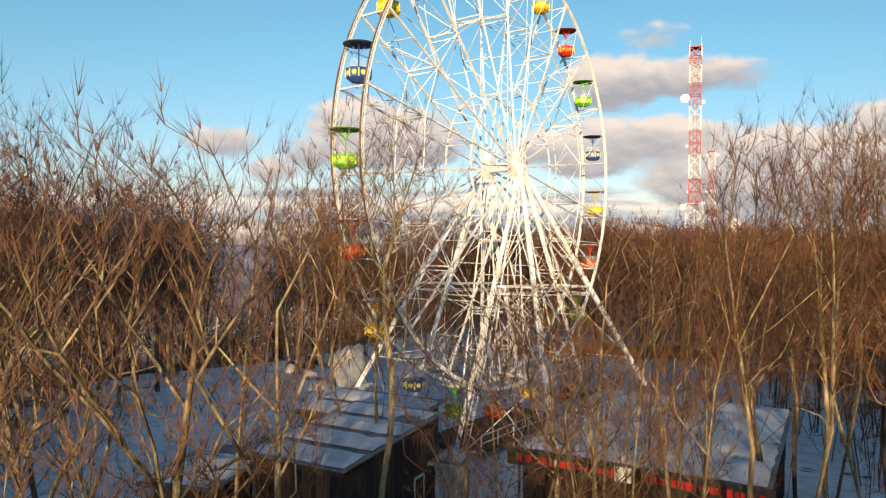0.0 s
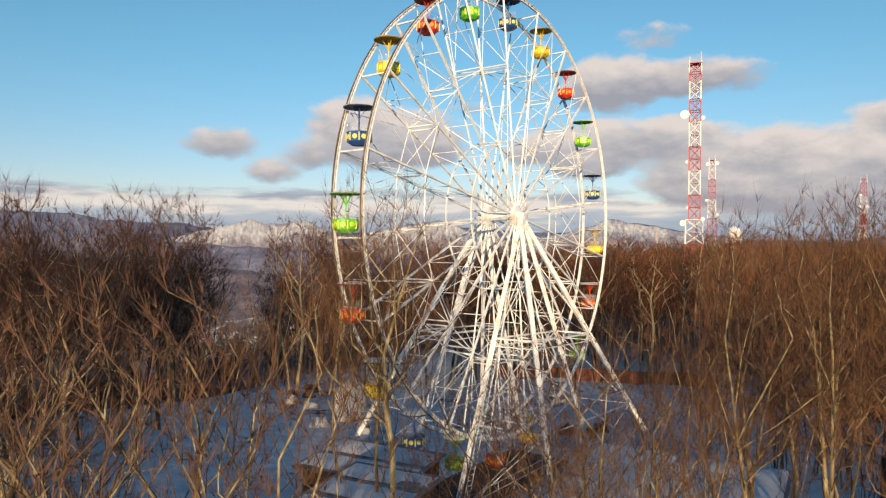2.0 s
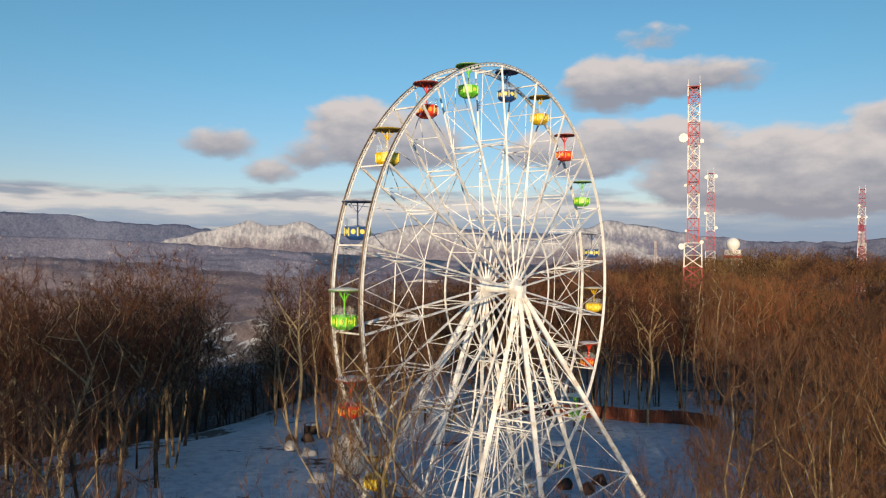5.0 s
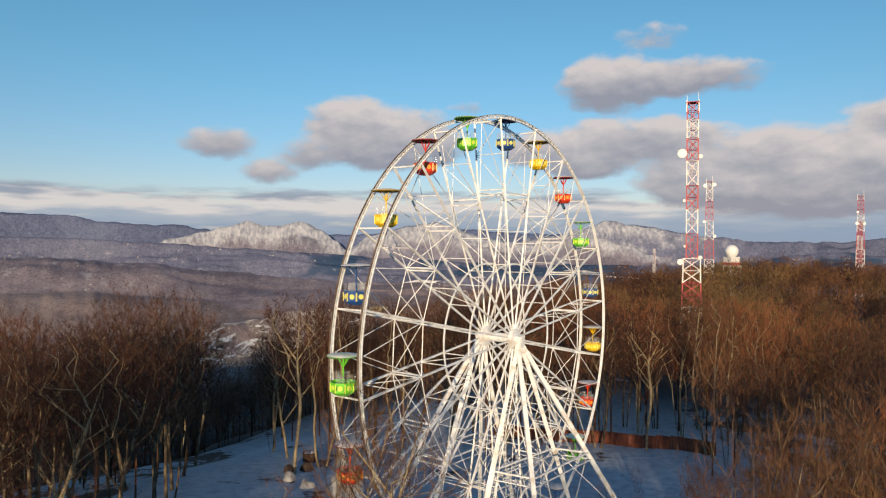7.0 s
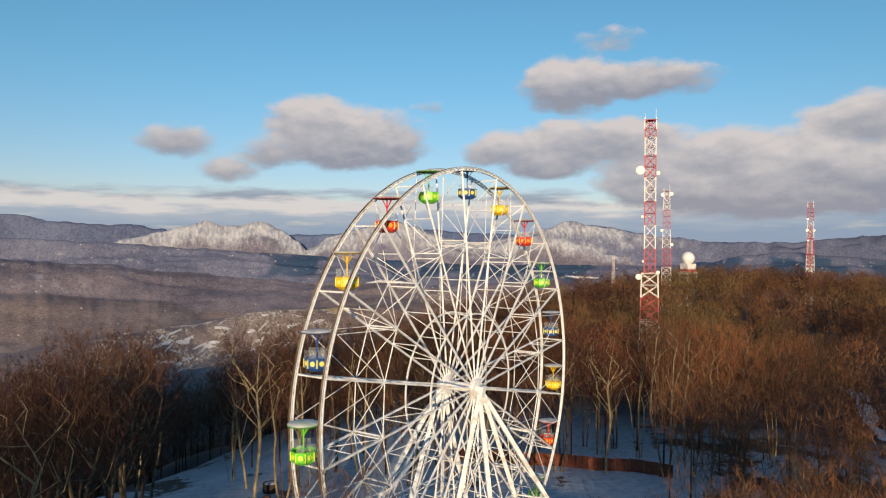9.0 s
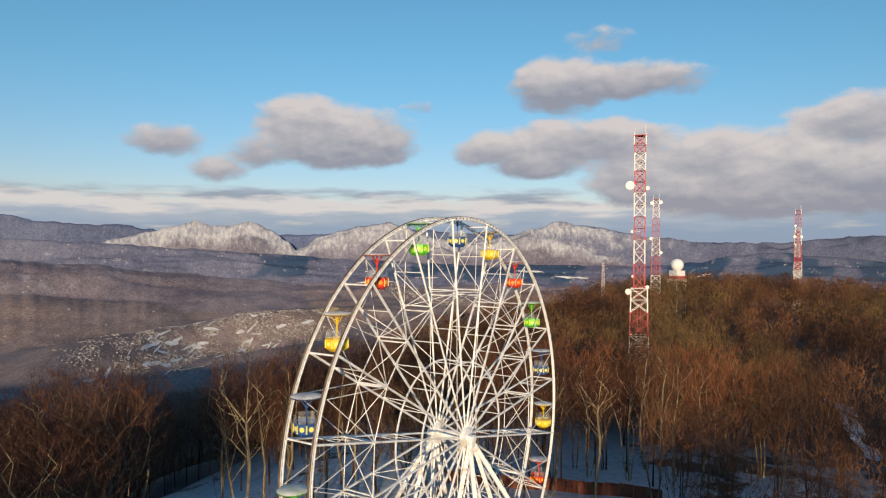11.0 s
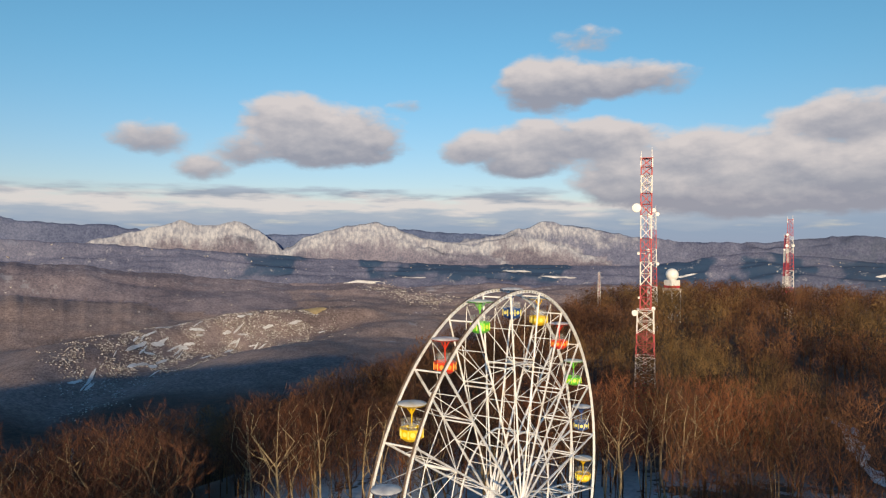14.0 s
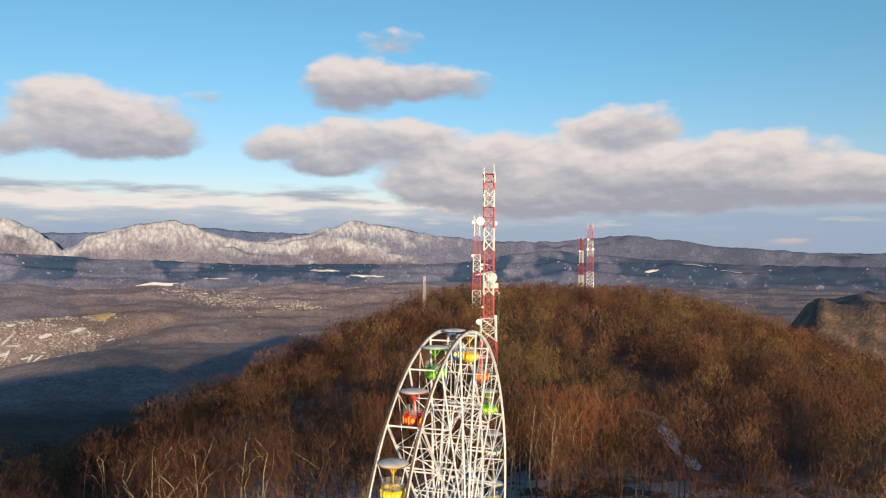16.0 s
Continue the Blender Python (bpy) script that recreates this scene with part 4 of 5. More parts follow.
def hut(name, x, y, turn, w, d, eave, rise, label, seed, door=None, walls=DARK_WOOD, stripes=0):
    """A low hut with a single-pitch sheet roof under snow: w along its front, d deep."""
    g = height(x, y)
    h = tagged(empty(name, pose(x, y, g, 0, 0, turn)), label, "hut")
    z = eave - g
    for nm, lo, hi in (("front_wall", (-w / 2, -d / 2, -0.4), (w / 2, -d / 2 + 0.14, z)), ("rear_wall", (-w / 2, d / 2 - 0.14, -0.4), (w / 2, d / 2, z + rise)),
                       ("side_wall", (-w / 2, -d / 2 + 0.14, -0.4), (-w / 2 + 0.14, d / 2 - 0.14, z)), ("side_wall", (w / 2 - 0.14, -d / 2 + 0.14, -0.4), (w / 2, d / 2 - 0.14, z))):
        bm = bmesh.new()
        box(bm, lo, hi)
        part(nm, bm, walls, h)
    bm = bmesh.new()
    box(bm, (-0.035, -0.02, -0.3), (0.035, 0.02, z - 0.12))
    strip = bpy.data.meshes.new("batten")
    bm.to_mesh(strip)
    bm.free()
    strip.materials.append(walls)
    for i in range(int(w / 0.42)):
        b = new("batten", strip)
        b.parent = h
        b.location = (-w / 2 + 0.2 + 0.42 * i, -d / 2 - 0.02, 0)
    for i in range(int(d / 0.42)):
        b = new("batten", strip)
        b.parent = h
        b.location, b.rotation_euler = (w / 2 + 0.02, -d / 2 + 0.2 + 0.42 * i, 0), (0, 0, math.pi / 2)
    tilt = math.atan2(rise, d)
    rm = Matrix.Translation((0, 0, z + rise / 2 + 0.03)) @ Matrix.Rotation(tilt, 4, "X")
    bm = bmesh.new()
    n = int((w + 0.8) / 0.17)
    rows = [[bm.verts.new(rm @ Vector((-(w + 0.8) / 2 + (w + 0.8) * i / n, y, zz + 0.03 * (i % 2)))) for i in range(n + 1)]
            for y, zz in ((-d / 2 - 0.45, 0.0), (-d / 2 - 0.45, 0.03), (d / 2 + 0.4, 0.03), (d / 2 + 0.4, 0.0))]
    for q0, q1 in zip(rows, rows[1:] + rows[:1]):
        for i in range(n):
            bm.faces.new((q0[i], q0[i + 1], q1[i + 1], q1[i]))
    part("roof", bm, TIN, h)
    if stripes:
        for i in range(stripes):
            ww = (d + 0.7) / stripes
            bm = bmesh.new()
            snow_slab(bm, w + 0.6, ww * 0.93, 0.07, rm @ Matrix.Translation((0, -d / 2 - 0.4 + ww * (i + 0.5), 0)), seed + i, 0.13)
            smooth(part("snow_cover", bm, ROOF_SNOW, h, "snow lying on the roof"))
    else:
        bm = bmesh.new()
        snow_slab(bm, w + 0.7, d + 0.7, 0.07, rm, seed, 0.22)
        smooth(part("snow_cover", bm, ROOF_SNOW, h, "snow lying on the roof"))
    for nm, lo, hi, mat in (("front_fascia", (-w / 2 - 0.45, -d / 2 - 0.52, z - 0.16), (w / 2 + 0.45, -d / 2 - 0.46, z + 0.03), walls),):
        bm = bmesh.new()
        box(bm, lo, hi)
        part(nm, bm, mat, h)
    if door:
        u, on_side = door
        bm = bmesh.new()
        if on_side:
            box(bm, (w / 2, u - 0.45, 0), (w / 2 + 0.05, u + 0.45, 2.0))
        else:
            box(bm, (u - 0.45, -d / 2 - 0.05, 0), (u + 0.45, -d / 2, 2.0))
        dr = part("door", bm, DARK_WOOD, h)
        for o in (-0.47, 0.47):
            bm = bmesh.new()
            if on_side:
                box(bm, (w / 2, u + o - 0.05, 0), (w / 2 + 0.08, u + o + 0.05, 2.1))
            else:
                box(bm, (u + o - 0.05, -d / 2 - 0.08, 0), (u + o + 0.05, -d / 2, 2.1))
            part("door_jamb", bm, WHITE_WALL, dr, "white painted jamb")
        bm = bmesh.new()
        if on_side:
            box(bm, (w / 2, u - 0.52, 2.0), (w / 2 + 0.08, u + 0.52, 2.12))
        else:
            box(bm, (u - 0.52, -d / 2 - 0.08, 2.0), (u + 0.52, -d / 2, 2.12))
        part("door_head", bm, WHITE_WALL, dr, "white painted head")
    return h


hut("timber_hut", -4.5, 34.3, 62.5 - 90, 5.0, 8.4, 4.3, 0.5, "dark timber hut with a sheet roof under strips of snow", 3, (2.4, True), stripes=4)
hut("timber_hut", -4.6, 44.6, 62.5 - 90, 7.5, 4.6, 3.2, 0.4, "low dark store behind the hut with a snowy roof", 13, stripes=2)
hut("ticket_booth", -11.0, 32.0, -20, 3.2, 3.0, 3.2, 0.3, "small dark booth with a thick cap of snow", 23)
hut("white_shed", 0.7, 36.8, -27.5, 1.1, 1.5, 2.5, 0.12, "narrow whitewashed shed with a snowy lid of a roof", 43, walls=WHITE_WALL)
kiosk = hut("souvenir_kiosk", 11.65, 36.0, -30, 10.4, 13.0, 4.2, 0.35, "long kiosk with a red-lettered dark fascia and a snowy sheet roof", 33)


def kiosk_front():
    z = 4.2 - height(11.65, 36.0)
    y = -6.5 - 0.62
    bm = bmesh.new()
    box(bm, (-5.75, y, z - 0.62), (5.75, y + 0.09, z + 0.16))
    board = part("sign_board", bm, SIGN_DARK, kiosk, "long black-green sign board")
    r = random.Random(5)
    x = -5.3
    while x < 5.2:
        w = r.uniform(0.16, 0.34)
        if -0.75 < x < 0.6:
            x += 0.3
            continue
        h = r.uniform(0.22, 0.4)
        bm = bmesh.new()
        box(bm, (x, y - 0.025, z - 0.25 - h / 2), (x + w, y - 0.004, z - 0.25 + h / 2))
        part("letter_bar", bm, SIGN_RED, board, "red lettering bar")
        x += w + r.choice((0.05, 0.07, 0.22))
    bm = bmesh.new()
    box(bm, (-0.62, y - 0.03, z - 0.56), (0.12, y - 0.004, z + 0.1))
    part("notice", bm, PAPER, board, "white square notice")
    for i in range(9):
        x = -5.2 + 1.3 * i
        bm = bmesh.new()
        box(bm, (x - 0.05, y + 0.1, -0.3), (x + 0.05, y + 0.2, z - 0.6))
        part("veranda_post", bm, DARK_WOOD, kiosk)


kiosk_front()


def arch_shelter(x, y, turn):
    s = tagged(empty("arched_shelter", pose(x, y, height(x, y), 0, 0, turn)), "small dark barrel-roofed shelter half buried in snow", "shelter")
    bm = bmesh.new()
    for r, flip in ((1.35, 1), (1.25, -1)):
        rows = []
        for yy in (-1.1, 1.1):
            rows.append([bm.verts.new((r * math.cos(math.pi * k / 14), yy, 0.25 + r * math.sin(math.pi * k / 14))) for k in range(15)])
        for k in range(14):
            q = (rows[0][k], rows[0][k + 1], rows[1][k + 1], rows[1][k])
            bm.faces.new(q if flip > 0 else q[::-1])
    part("vault", bm, TIN, s)
    bm = bmesh.new()
    v = [bm.verts.new((1.26 * math.cos(math.pi * k / 14), 1.0, 0.25 + 1.26 * math.sin(math.pi * k / 14))) for k in range(15)]
    bm.faces.new(v)
    part("rear_panel", bm, DARK_WOOD, s)
    for o in (-1.3, 1.3):
        bm = bmesh.new()
        box(bm, (o - 0.08, -1.1, -0.3), (o + 0.08, 1.1, 0.3))
        part("sill_beam", bm, DARK_WOOD, s)


arch_shelter(-12.9, 41.0, 10)


def lump(name, x, y, r, h, seed, mat, label, category, z=None, rough=0.35):
    """A boulder or stump of uneven outline."""
    bm = bmesh.new()
    bmesh.ops.create_icosphere(bm, subdivisions=3, radius=1.0)
    for v in bm.verts:
        k = 1 + rough * noise.noise(v.co * 1.3 + Vector((seed, 0, 0))) + rough * 0.4 * noise.noise(v.co * 3.5 + Vector((0, seed, 0)))
        v.co = Vector((v.co.x * r * k, v.co.y * r * k, max(-0.35, v.co.z) * h * k))
    ob = part(name, bm, mat)
    ob.matrix_world = pose(x, y, height(x, y) if z is None else z, 0, 0, seed * 40)
    return tagged(smooth(ob), label, category)


lump("boulder", -9.6, 71.9, 1.75, 4.7, 2, ROCK, "tall pale limestone boulder capped with snow", "boulder")
for i, (x, y, r, h) in enumerate(((-12.0, 67.5, 1.1, 0.9), (-7.0, 66.0, 1.3, 0.9), (-5.0, 63.0, 0.9, 0.7), (-17.6, 80.5, 0.8, 0.9), (-15.0, 78.0, 1.0, 0.8))):
    lump("boulder", x, y, r, h, i + 5, ROCK, "low rock half covered by snow", "boulder")
for i, (x, y) in enumerate(((14.1, 66.5), (12.2, 68.0), (-18.2, 83.5), (-16.4, 84.8), (16.0, 70.0))):
    lump("tree_stump", x, y, 0.75, 0.95, i + 20, DARK_WOOD, "dark rotten tree stump with snow on top", "tree stump", rough=0.25)


def tub(x, y):
    t = tagged(empty("wooden_tub", pose(x, y, height(x, y), 0, 0, 0)), "round dark wooden tub heaped with snow", "tub")
    for i in range(16):
        a = 2 * math.pi * i / 16
        bm = bmesh.new()
        box(bm, (-0.17, 0.86, -0.2), (0.17, 0.95, 1.15), Matrix.Rotation(a, 4, "Z"))
        part("stave", bm, DARK_WOOD, t)
    bm = bmesh.new()
    lathe(bm, [(0.87, 0.95), (0.7, 1.15), (0.3, 1.27), (0, 1.3)], 18)
    smooth(part("snow_heap", bm, ROOF_SNOW, t, "heap of snow"))


tub(-16.8, 89.4)


def fence(name, pts, tall, label):
    f = tagged(empty(name, pose(pts[0][0], pts[0][1], height(*pts[0]), 0, 0, 0)), label, "fence")
    o = Vector((pts[0][0], pts[0][1], height(*pts[0])))
    for (x0, y0), (x1, y1) in zip(pts, pts[1:]):
        L = math.hypot(x1 - x0, y1 - y0)
        n = max(1, round(L / 2.0))
        for i in range(n):
            p = [Vector((x0 + (x1 - x0) * (i + k) / n, y0 + (y1 - y0) * (i + k) / n, 0)) for k in (0.01, 0.99)]
            zb = height(p[0].x, p[0].y)
            d = (p[1] - p[0]).normalized()
            a = math.atan2(d.y, d.x)
            bm = bmesh.new()
            w = (p[1] - p[0]).length
            fm = Matrix.Translation(Vector((p[0].x, p[0].y, zb)) - o) @ Matrix.Rotation(a, 4, "Z")
            rows = [[bm.verts.new(fm @ Vector((w * k / 16, 0.03 * (k % 2) + off, zz))) for k in range(17)] for off, zz in ((0, 0.06), (0, tall), (0.015, tall), (0.015, 0.06))]
            for q0, q1 in zip(rows, rows[1:] + rows[:1]):
                for k in range(16):
                    bm.faces.new((q0[k], q0[k + 1], q1[k + 1], q1[k]))
            part("sheet", bm, FENCE_RED, f)
            bm = bmesh.new()
            box(bm, (-0.05, 0.05, -0.4), (0.05, 0.15, tall + 0.1), Matrix.Translation(Vector((p[0].x, p[0].y, zb)) - o) @ Matrix.Rotation(a, 4, "Z"))
            part("fence_post", bm, RUST_STEEL, f)


fence("sheet_fence", [(8.0, 103.5), (23.5, 98.9), (30.0, 96.0), (37.0, 92.6)], 1.9, "rust-red corrugated sheet fence along the snowy yard")


def boarding_deck():
    """The low loading deck under the wheel with its white rail."""
    c = HUB + AX * 0.0
    m = Matrix.Translation((c.x, c.y, 0)) @ Matrix.Rotation(PSI, 4, "Z")
    t = tagged(empty("boarding_deck", m), "low timber boarding deck with a white rail under the wheel", "deck")
    for i in range(24):
        bm = bmesh.new()
        box(bm, (-6.0 + 0.5 * i, -2.6, 0.42), (-5.53 + 0.5 * i, 2.6, 0.5))
        part("plank", bm, DARK_WOOD, t)
    for sy in (-2.4, 2.4):
        bm = bmesh.new()
        box(bm, (-6, sy - 0.08, 0.2), (6, sy + 0.08, 0.42))
        part("joist", bm, RUST_STEEL, t)
        for k in range(7):
            bm = bmesh.new()
            bar(bm, (-6 + 2 * k, sy, -0.4), (-6 + 2 * k, sy, 1.55), 0.07)
            part("rail_post", bm, WHITE_STEEL, t)
        for z in (1.0, 1.52):
            bm = bmesh.new()
            bar(bm, (-6, sy, z), (6, sy, z), 0.06)
            part("rail", bm, WHITE_STEEL, t)


boarding_deck()


# ---- far towns and snow fields in the valley ----
HOUSE = material("pale town houses", [(0.09, 0.07, 0.062), (0.30, 0.27, 0.25), (0.68, 0.67, 0.67)], 0.07, 0.8, bump=0, fine=0.5)
QUARRY = material("sandy quarry face", [(0.42, 0.30, 0.14), (0.58, 0.44, 0.22)], 0.02, 0.9, bump=0, fine=0.2)
FIELD = material("snow-covered field", [(0.50, 0.49, 0.50), (0.80, 0.80, 0.81)], 0.02, 0.9, bump=0, fine=0.1)
r = random.Random(19)


def town(name, count, place, label, size):
    vs, fs = [], []
    for _ in range(count):
        x, y = place()
        z = height(x, y)
        w, d, h = r.uniform(0.7, 1.6) * size, r.uniform(0.7, 1.3) * size, r.uniform(0.4, 0.75) * size
        a = r.uniform(0, math.pi)
        b = len(vs)
        ca, sa = math.cos(a), math.sin(a)
        for zz in (-4, h * 0.6):
            for sx, sy in ((-1, -1), (1, -1), (1, 1), (-1, 1)):
                vs.append((x + (sx * w * ca - sy * d * sa) / 2, y + (sx * w * sa + sy * d * ca) / 2, z + zz))
        for sx in (-1, 1):
            vs.append((x + sx * w * ca / 2, y + sx * w * sa / 2, z + h))
        fs += [(b, b + 1, b + 5, b + 4), (b + 1, b + 2, b + 6, b + 5), (b + 2, b + 3, b + 7, b + 6), (b + 3, b, b + 4, b + 7),
               (b + 4, b + 5, b + 9, b + 8), (b + 6, b + 7, b + 8, b + 9), (b + 5, b + 6, b + 9), (b + 7, b + 4, b + 8)]
    return tagged(part(name, (vs, fs), HOUSE), label, "town", kind="stuff")


def polar(az, d):
    """A place by its bearing and true distance."""
    return squash(d) * math.sin(radians(az)), squash(d) * math.cos(radians(az))


def near_town():
    while True:
        f = r.random()
        az, d = -23.6 + 18.6 * f + r.gauss(0, 0.9), 2480 + 1300 * f + r.gauss(0, 210)
        if r.random() < 0.35 + 1.0 * noise.noise((az / 1.4, d / 160, 0)):
            return polar(az, d)


def far_town():
    while True:
        f = r.random()
        az, d = (-1.2 + 7.2 * f + r.gauss(0, 0.5), 6900 - 2000 * f + r.gauss(0, 380)) if r.random() < 0.72 else (r.gauss(9.2, 1.0), r.gauss(4950, 150))
        if r.random() < 0.4 + 0.9 * noise.noise((az / 1.2, d / 420, 4)):
            return polar(az, d)


def scattered():
    return polar(r.uniform(-34, 60), r.uniform(3200, 10500))


town("valley_town", 5200, near_town, "scattered pale houses of a hillside town in the valley", 3.5)
town("far_town", 900, far_town, "specks of a distant white town", 4.6)
town("hamlets", 240, scattered, "single far houses among winter woods", 6)


def patch(name, az, d, wa, wd, mat, label, seed, turn=0.0, lift=2.5):
    """A field draped on the land: wa degrees wide, wd metres deep."""
    vs, fs = [], []
    nu, nv = 22, 10
    for j in range(nv + 1):
        for i in range(nu + 1):
            u, v = i / nu * 2 - 1, j / nv * 2 - 1
            k = 1 + 0.5 * noise.noise((math.atan2(v, u), seed, 0)) + 0.25 * noise.noise((u * 2, v * 2, seed))
            s = math.sqrt(max(1e-9, 1 - 0.5 * v * v)), math.sqrt(max(1e-9, 1 - 0.5 * u * u))
            uu, vv = u * s[0] * k, v * s[1] * k
            x, y = polar(az + wa * uu, d + wd * vv + turn * uu)
            vs.append((x, y, height(x, y) + lift))
    for j in range(nv):
        for i in range(nu):
            a = j * (nu + 1) + i
            fs.append((a, a + 1, a + nu + 2, a + nu + 1))
    return tagged(smooth(part(name, (vs, fs), mat)), label, "field", kind="structure")


patch("snow_field", -15.6, 3560, 1.3, 95, FIELD, "snow-covered slope above the town", 1, 180)
patch("snow_field", -11.4, 3820, 1.2, 100, FIELD, "snowy field above the town", 2, 120)
patch("quarry", -5.4, 4050, 0.95, 130, QUARRY, "sandy yellow quarry face", 3)

for az, d, wa, wd in ((11.2, 8800, 1.1, 190), (-1.6, 7200, 1.4, 80), (14.6, 8200, 1.3, 95), (2.8, 7700, 1.0, 70), (40.9, 9300, 0.9, 100), (43.6, 9000, 0.7, 70), (37.8, 8700, 0.5, 70), (24.5, 8600, 0.8, 80)):
    patch("snow_field", az, d, wa, wd, FIELD, "long snowy field far in the valley", int(d), 90, 4.0)
for i in range(46):
    f = r.random()
    patch("snow_field", -24 + 19 * f + r.gauss(0, 0.8), 2500 + 1200 * f + r.gauss(0, 150), r.uniform(0.15, 0.6), r.uniform(8, 26), FIELD, "strip of snow between the town houses", 30 + i, r.uniform(10, 60))

for i in range(9):
    patch("snow_field", 36.3 - 0.33 * i + r.uniform(-0.4, 0.4), 148 + 5.2 * i, r.uniform(0.3, 0.75), r.uniform(2.0, 5.0), ROOF_SNOW, "snowy ride between the trees of the ridge", 71 + i, -3, 0.25)


# ---- trees ----
def tube(vs, fs, pts, radii, sides):
    """A tapering limb through pts; a radius of 0 at the end closes it to a point."""
    d = [(pts[min(i + 1, len(pts) - 1)] - pts[max(i - 1, 0)]).normalized() for i in range(len(pts))]
    prev = None
    for i, p in enumerate(pts):
        u = d[i].cross(Vector((0.31, 0.17, 0.93)) if abs(d[i].z) < 0.8 else Vector((1, 0.1, 0))).normalized()
        v = d[i].cross(u)
        base = len(vs)
        if radii[i] <= 0:
            vs.append(tuple(p))
            cur = [base] * sides
        else:
            for k in range(sides):
                a = 2 * math.pi * k / sides
                vs.append(tuple(p + (u * math.cos(a) + v * math.sin(a)) * radii[i]))
            cur = list(range(base, base + sides))
        if prev:
            for k in range(sides):
                l = (k + 1) % sides
                fs.append((prev[k], prev[l], cur[l], cur[k]) if cur[k] != cur[l] else (prev[k], prev[l], cur[k]))
        prev = cur


def scatter(rng, s):
    return Vector((rng.gauss(0, s), rng.gauss(0, s), rng.gauss(0, s)))


def skeleton(rng, tall, fork, base, wide, ends, stems, crook, lead, step, rise):
    """Grow a bare tree towards points spread through an uneven dome: places, parents and ways of its nodes."""
    pos, par, way, run = [], [], [], []

    def add(p, q):
        pos.append(p)
        par.append(q)
        way.append((p - pos[q]).normalized() if q >= 0 else UP.copy())
        run.append(run[q] + (p - pos[q]).length if q >= 0 else 0.0)
        return len(pos) - 1

    for s in range(stems):
        a = s * 2.4 + rng.uniform(-0.4, 0.4)
        out = Vector((math.cos(a), math.sin(a), 0)) * (0.0 if stems == 1 else 1.0)
        k = add(Vector((0, 0, -0.6)) + out * 0.16 * stems ** 0.5, -1)
        d = (UP + out * rng.uniform(0.12, 0.12 + wide * 0.9) + scatter(rng, 0.05)).normalized()
        goal = tall * (fork * rng.uniform(0.85, 1.15) if not lead else lead)
        n = max(3, int(goal / 0.9))
        for i in range(n):
            d = (d + scatter(rng, crook * 0.35) + UP * 0.05).normalized()
            k = add(pos[k] + d * (goal + 0.6) / n, k)
    hz, mid, seed = (1 - base) * tall / 2, (1 + base) * tall / 2, rng.uniform(0, 90)
    for i in range(ends):
        if i < 10:
            a, c, rho = i * 2.4 + rng.uniform(-0.3, 0.3), rng.uniform(0.2, 0.85), 0.75
        else:
            a, c, rho = rng.uniform(0, 6.2832), rng.uniform(-0.86, 0.98), rng.random() ** 0.36
        lump = 0.86 + 0.5 * noise.noise((2.2 * math.cos(a) + seed, 2.2 * math.sin(a), c * 1.8))
        r = rho * lump * wide * tall * math.sqrt(1 - c * c) * (1 + 0.25 * c)
        t = Vector((r * math.cos(a), r * math.sin(a), mid + hz * c * (0.55 + 0.45 * rho) * min(1.04, 0.2 + 0.9 * lump)))
        P, D = np.array(pos), np.array(way)
        v = np.array(t) - P
        L = np.linalg.norm(v, axis=1) + 1e-6
        v /= L[:, None]
        cost = L * (1.45 - 0.45 * (v * D).sum(1) + 1.9 * np.maximum(0, rise - v[:, 2])) + 0.16 * np.array(run) + 6.0 * (P[:, 2] < fork * tall * 0.55)
        j = int(np.argmin(cost))
        ln = float(L[j])
        p0, bend = pos[j], pos[j].lerp(t, 0.5) + way[j] * ln * 0.09 - UP * ln * 0.085 + scatter(rng, crook * ln * 0.11)
        n = max(2, min(8, round(ln / step)))
        k = j
        for m in range(1, n + 1):
            f = m / n
            q = p0 * (1 - f) ** 2 + bend * 2 * f * (1 - f) + t * f * f
            k = add(q + scatter(rng, crook * 0.13 * min(1.0, ln / n)), k)
    return pos, par, way


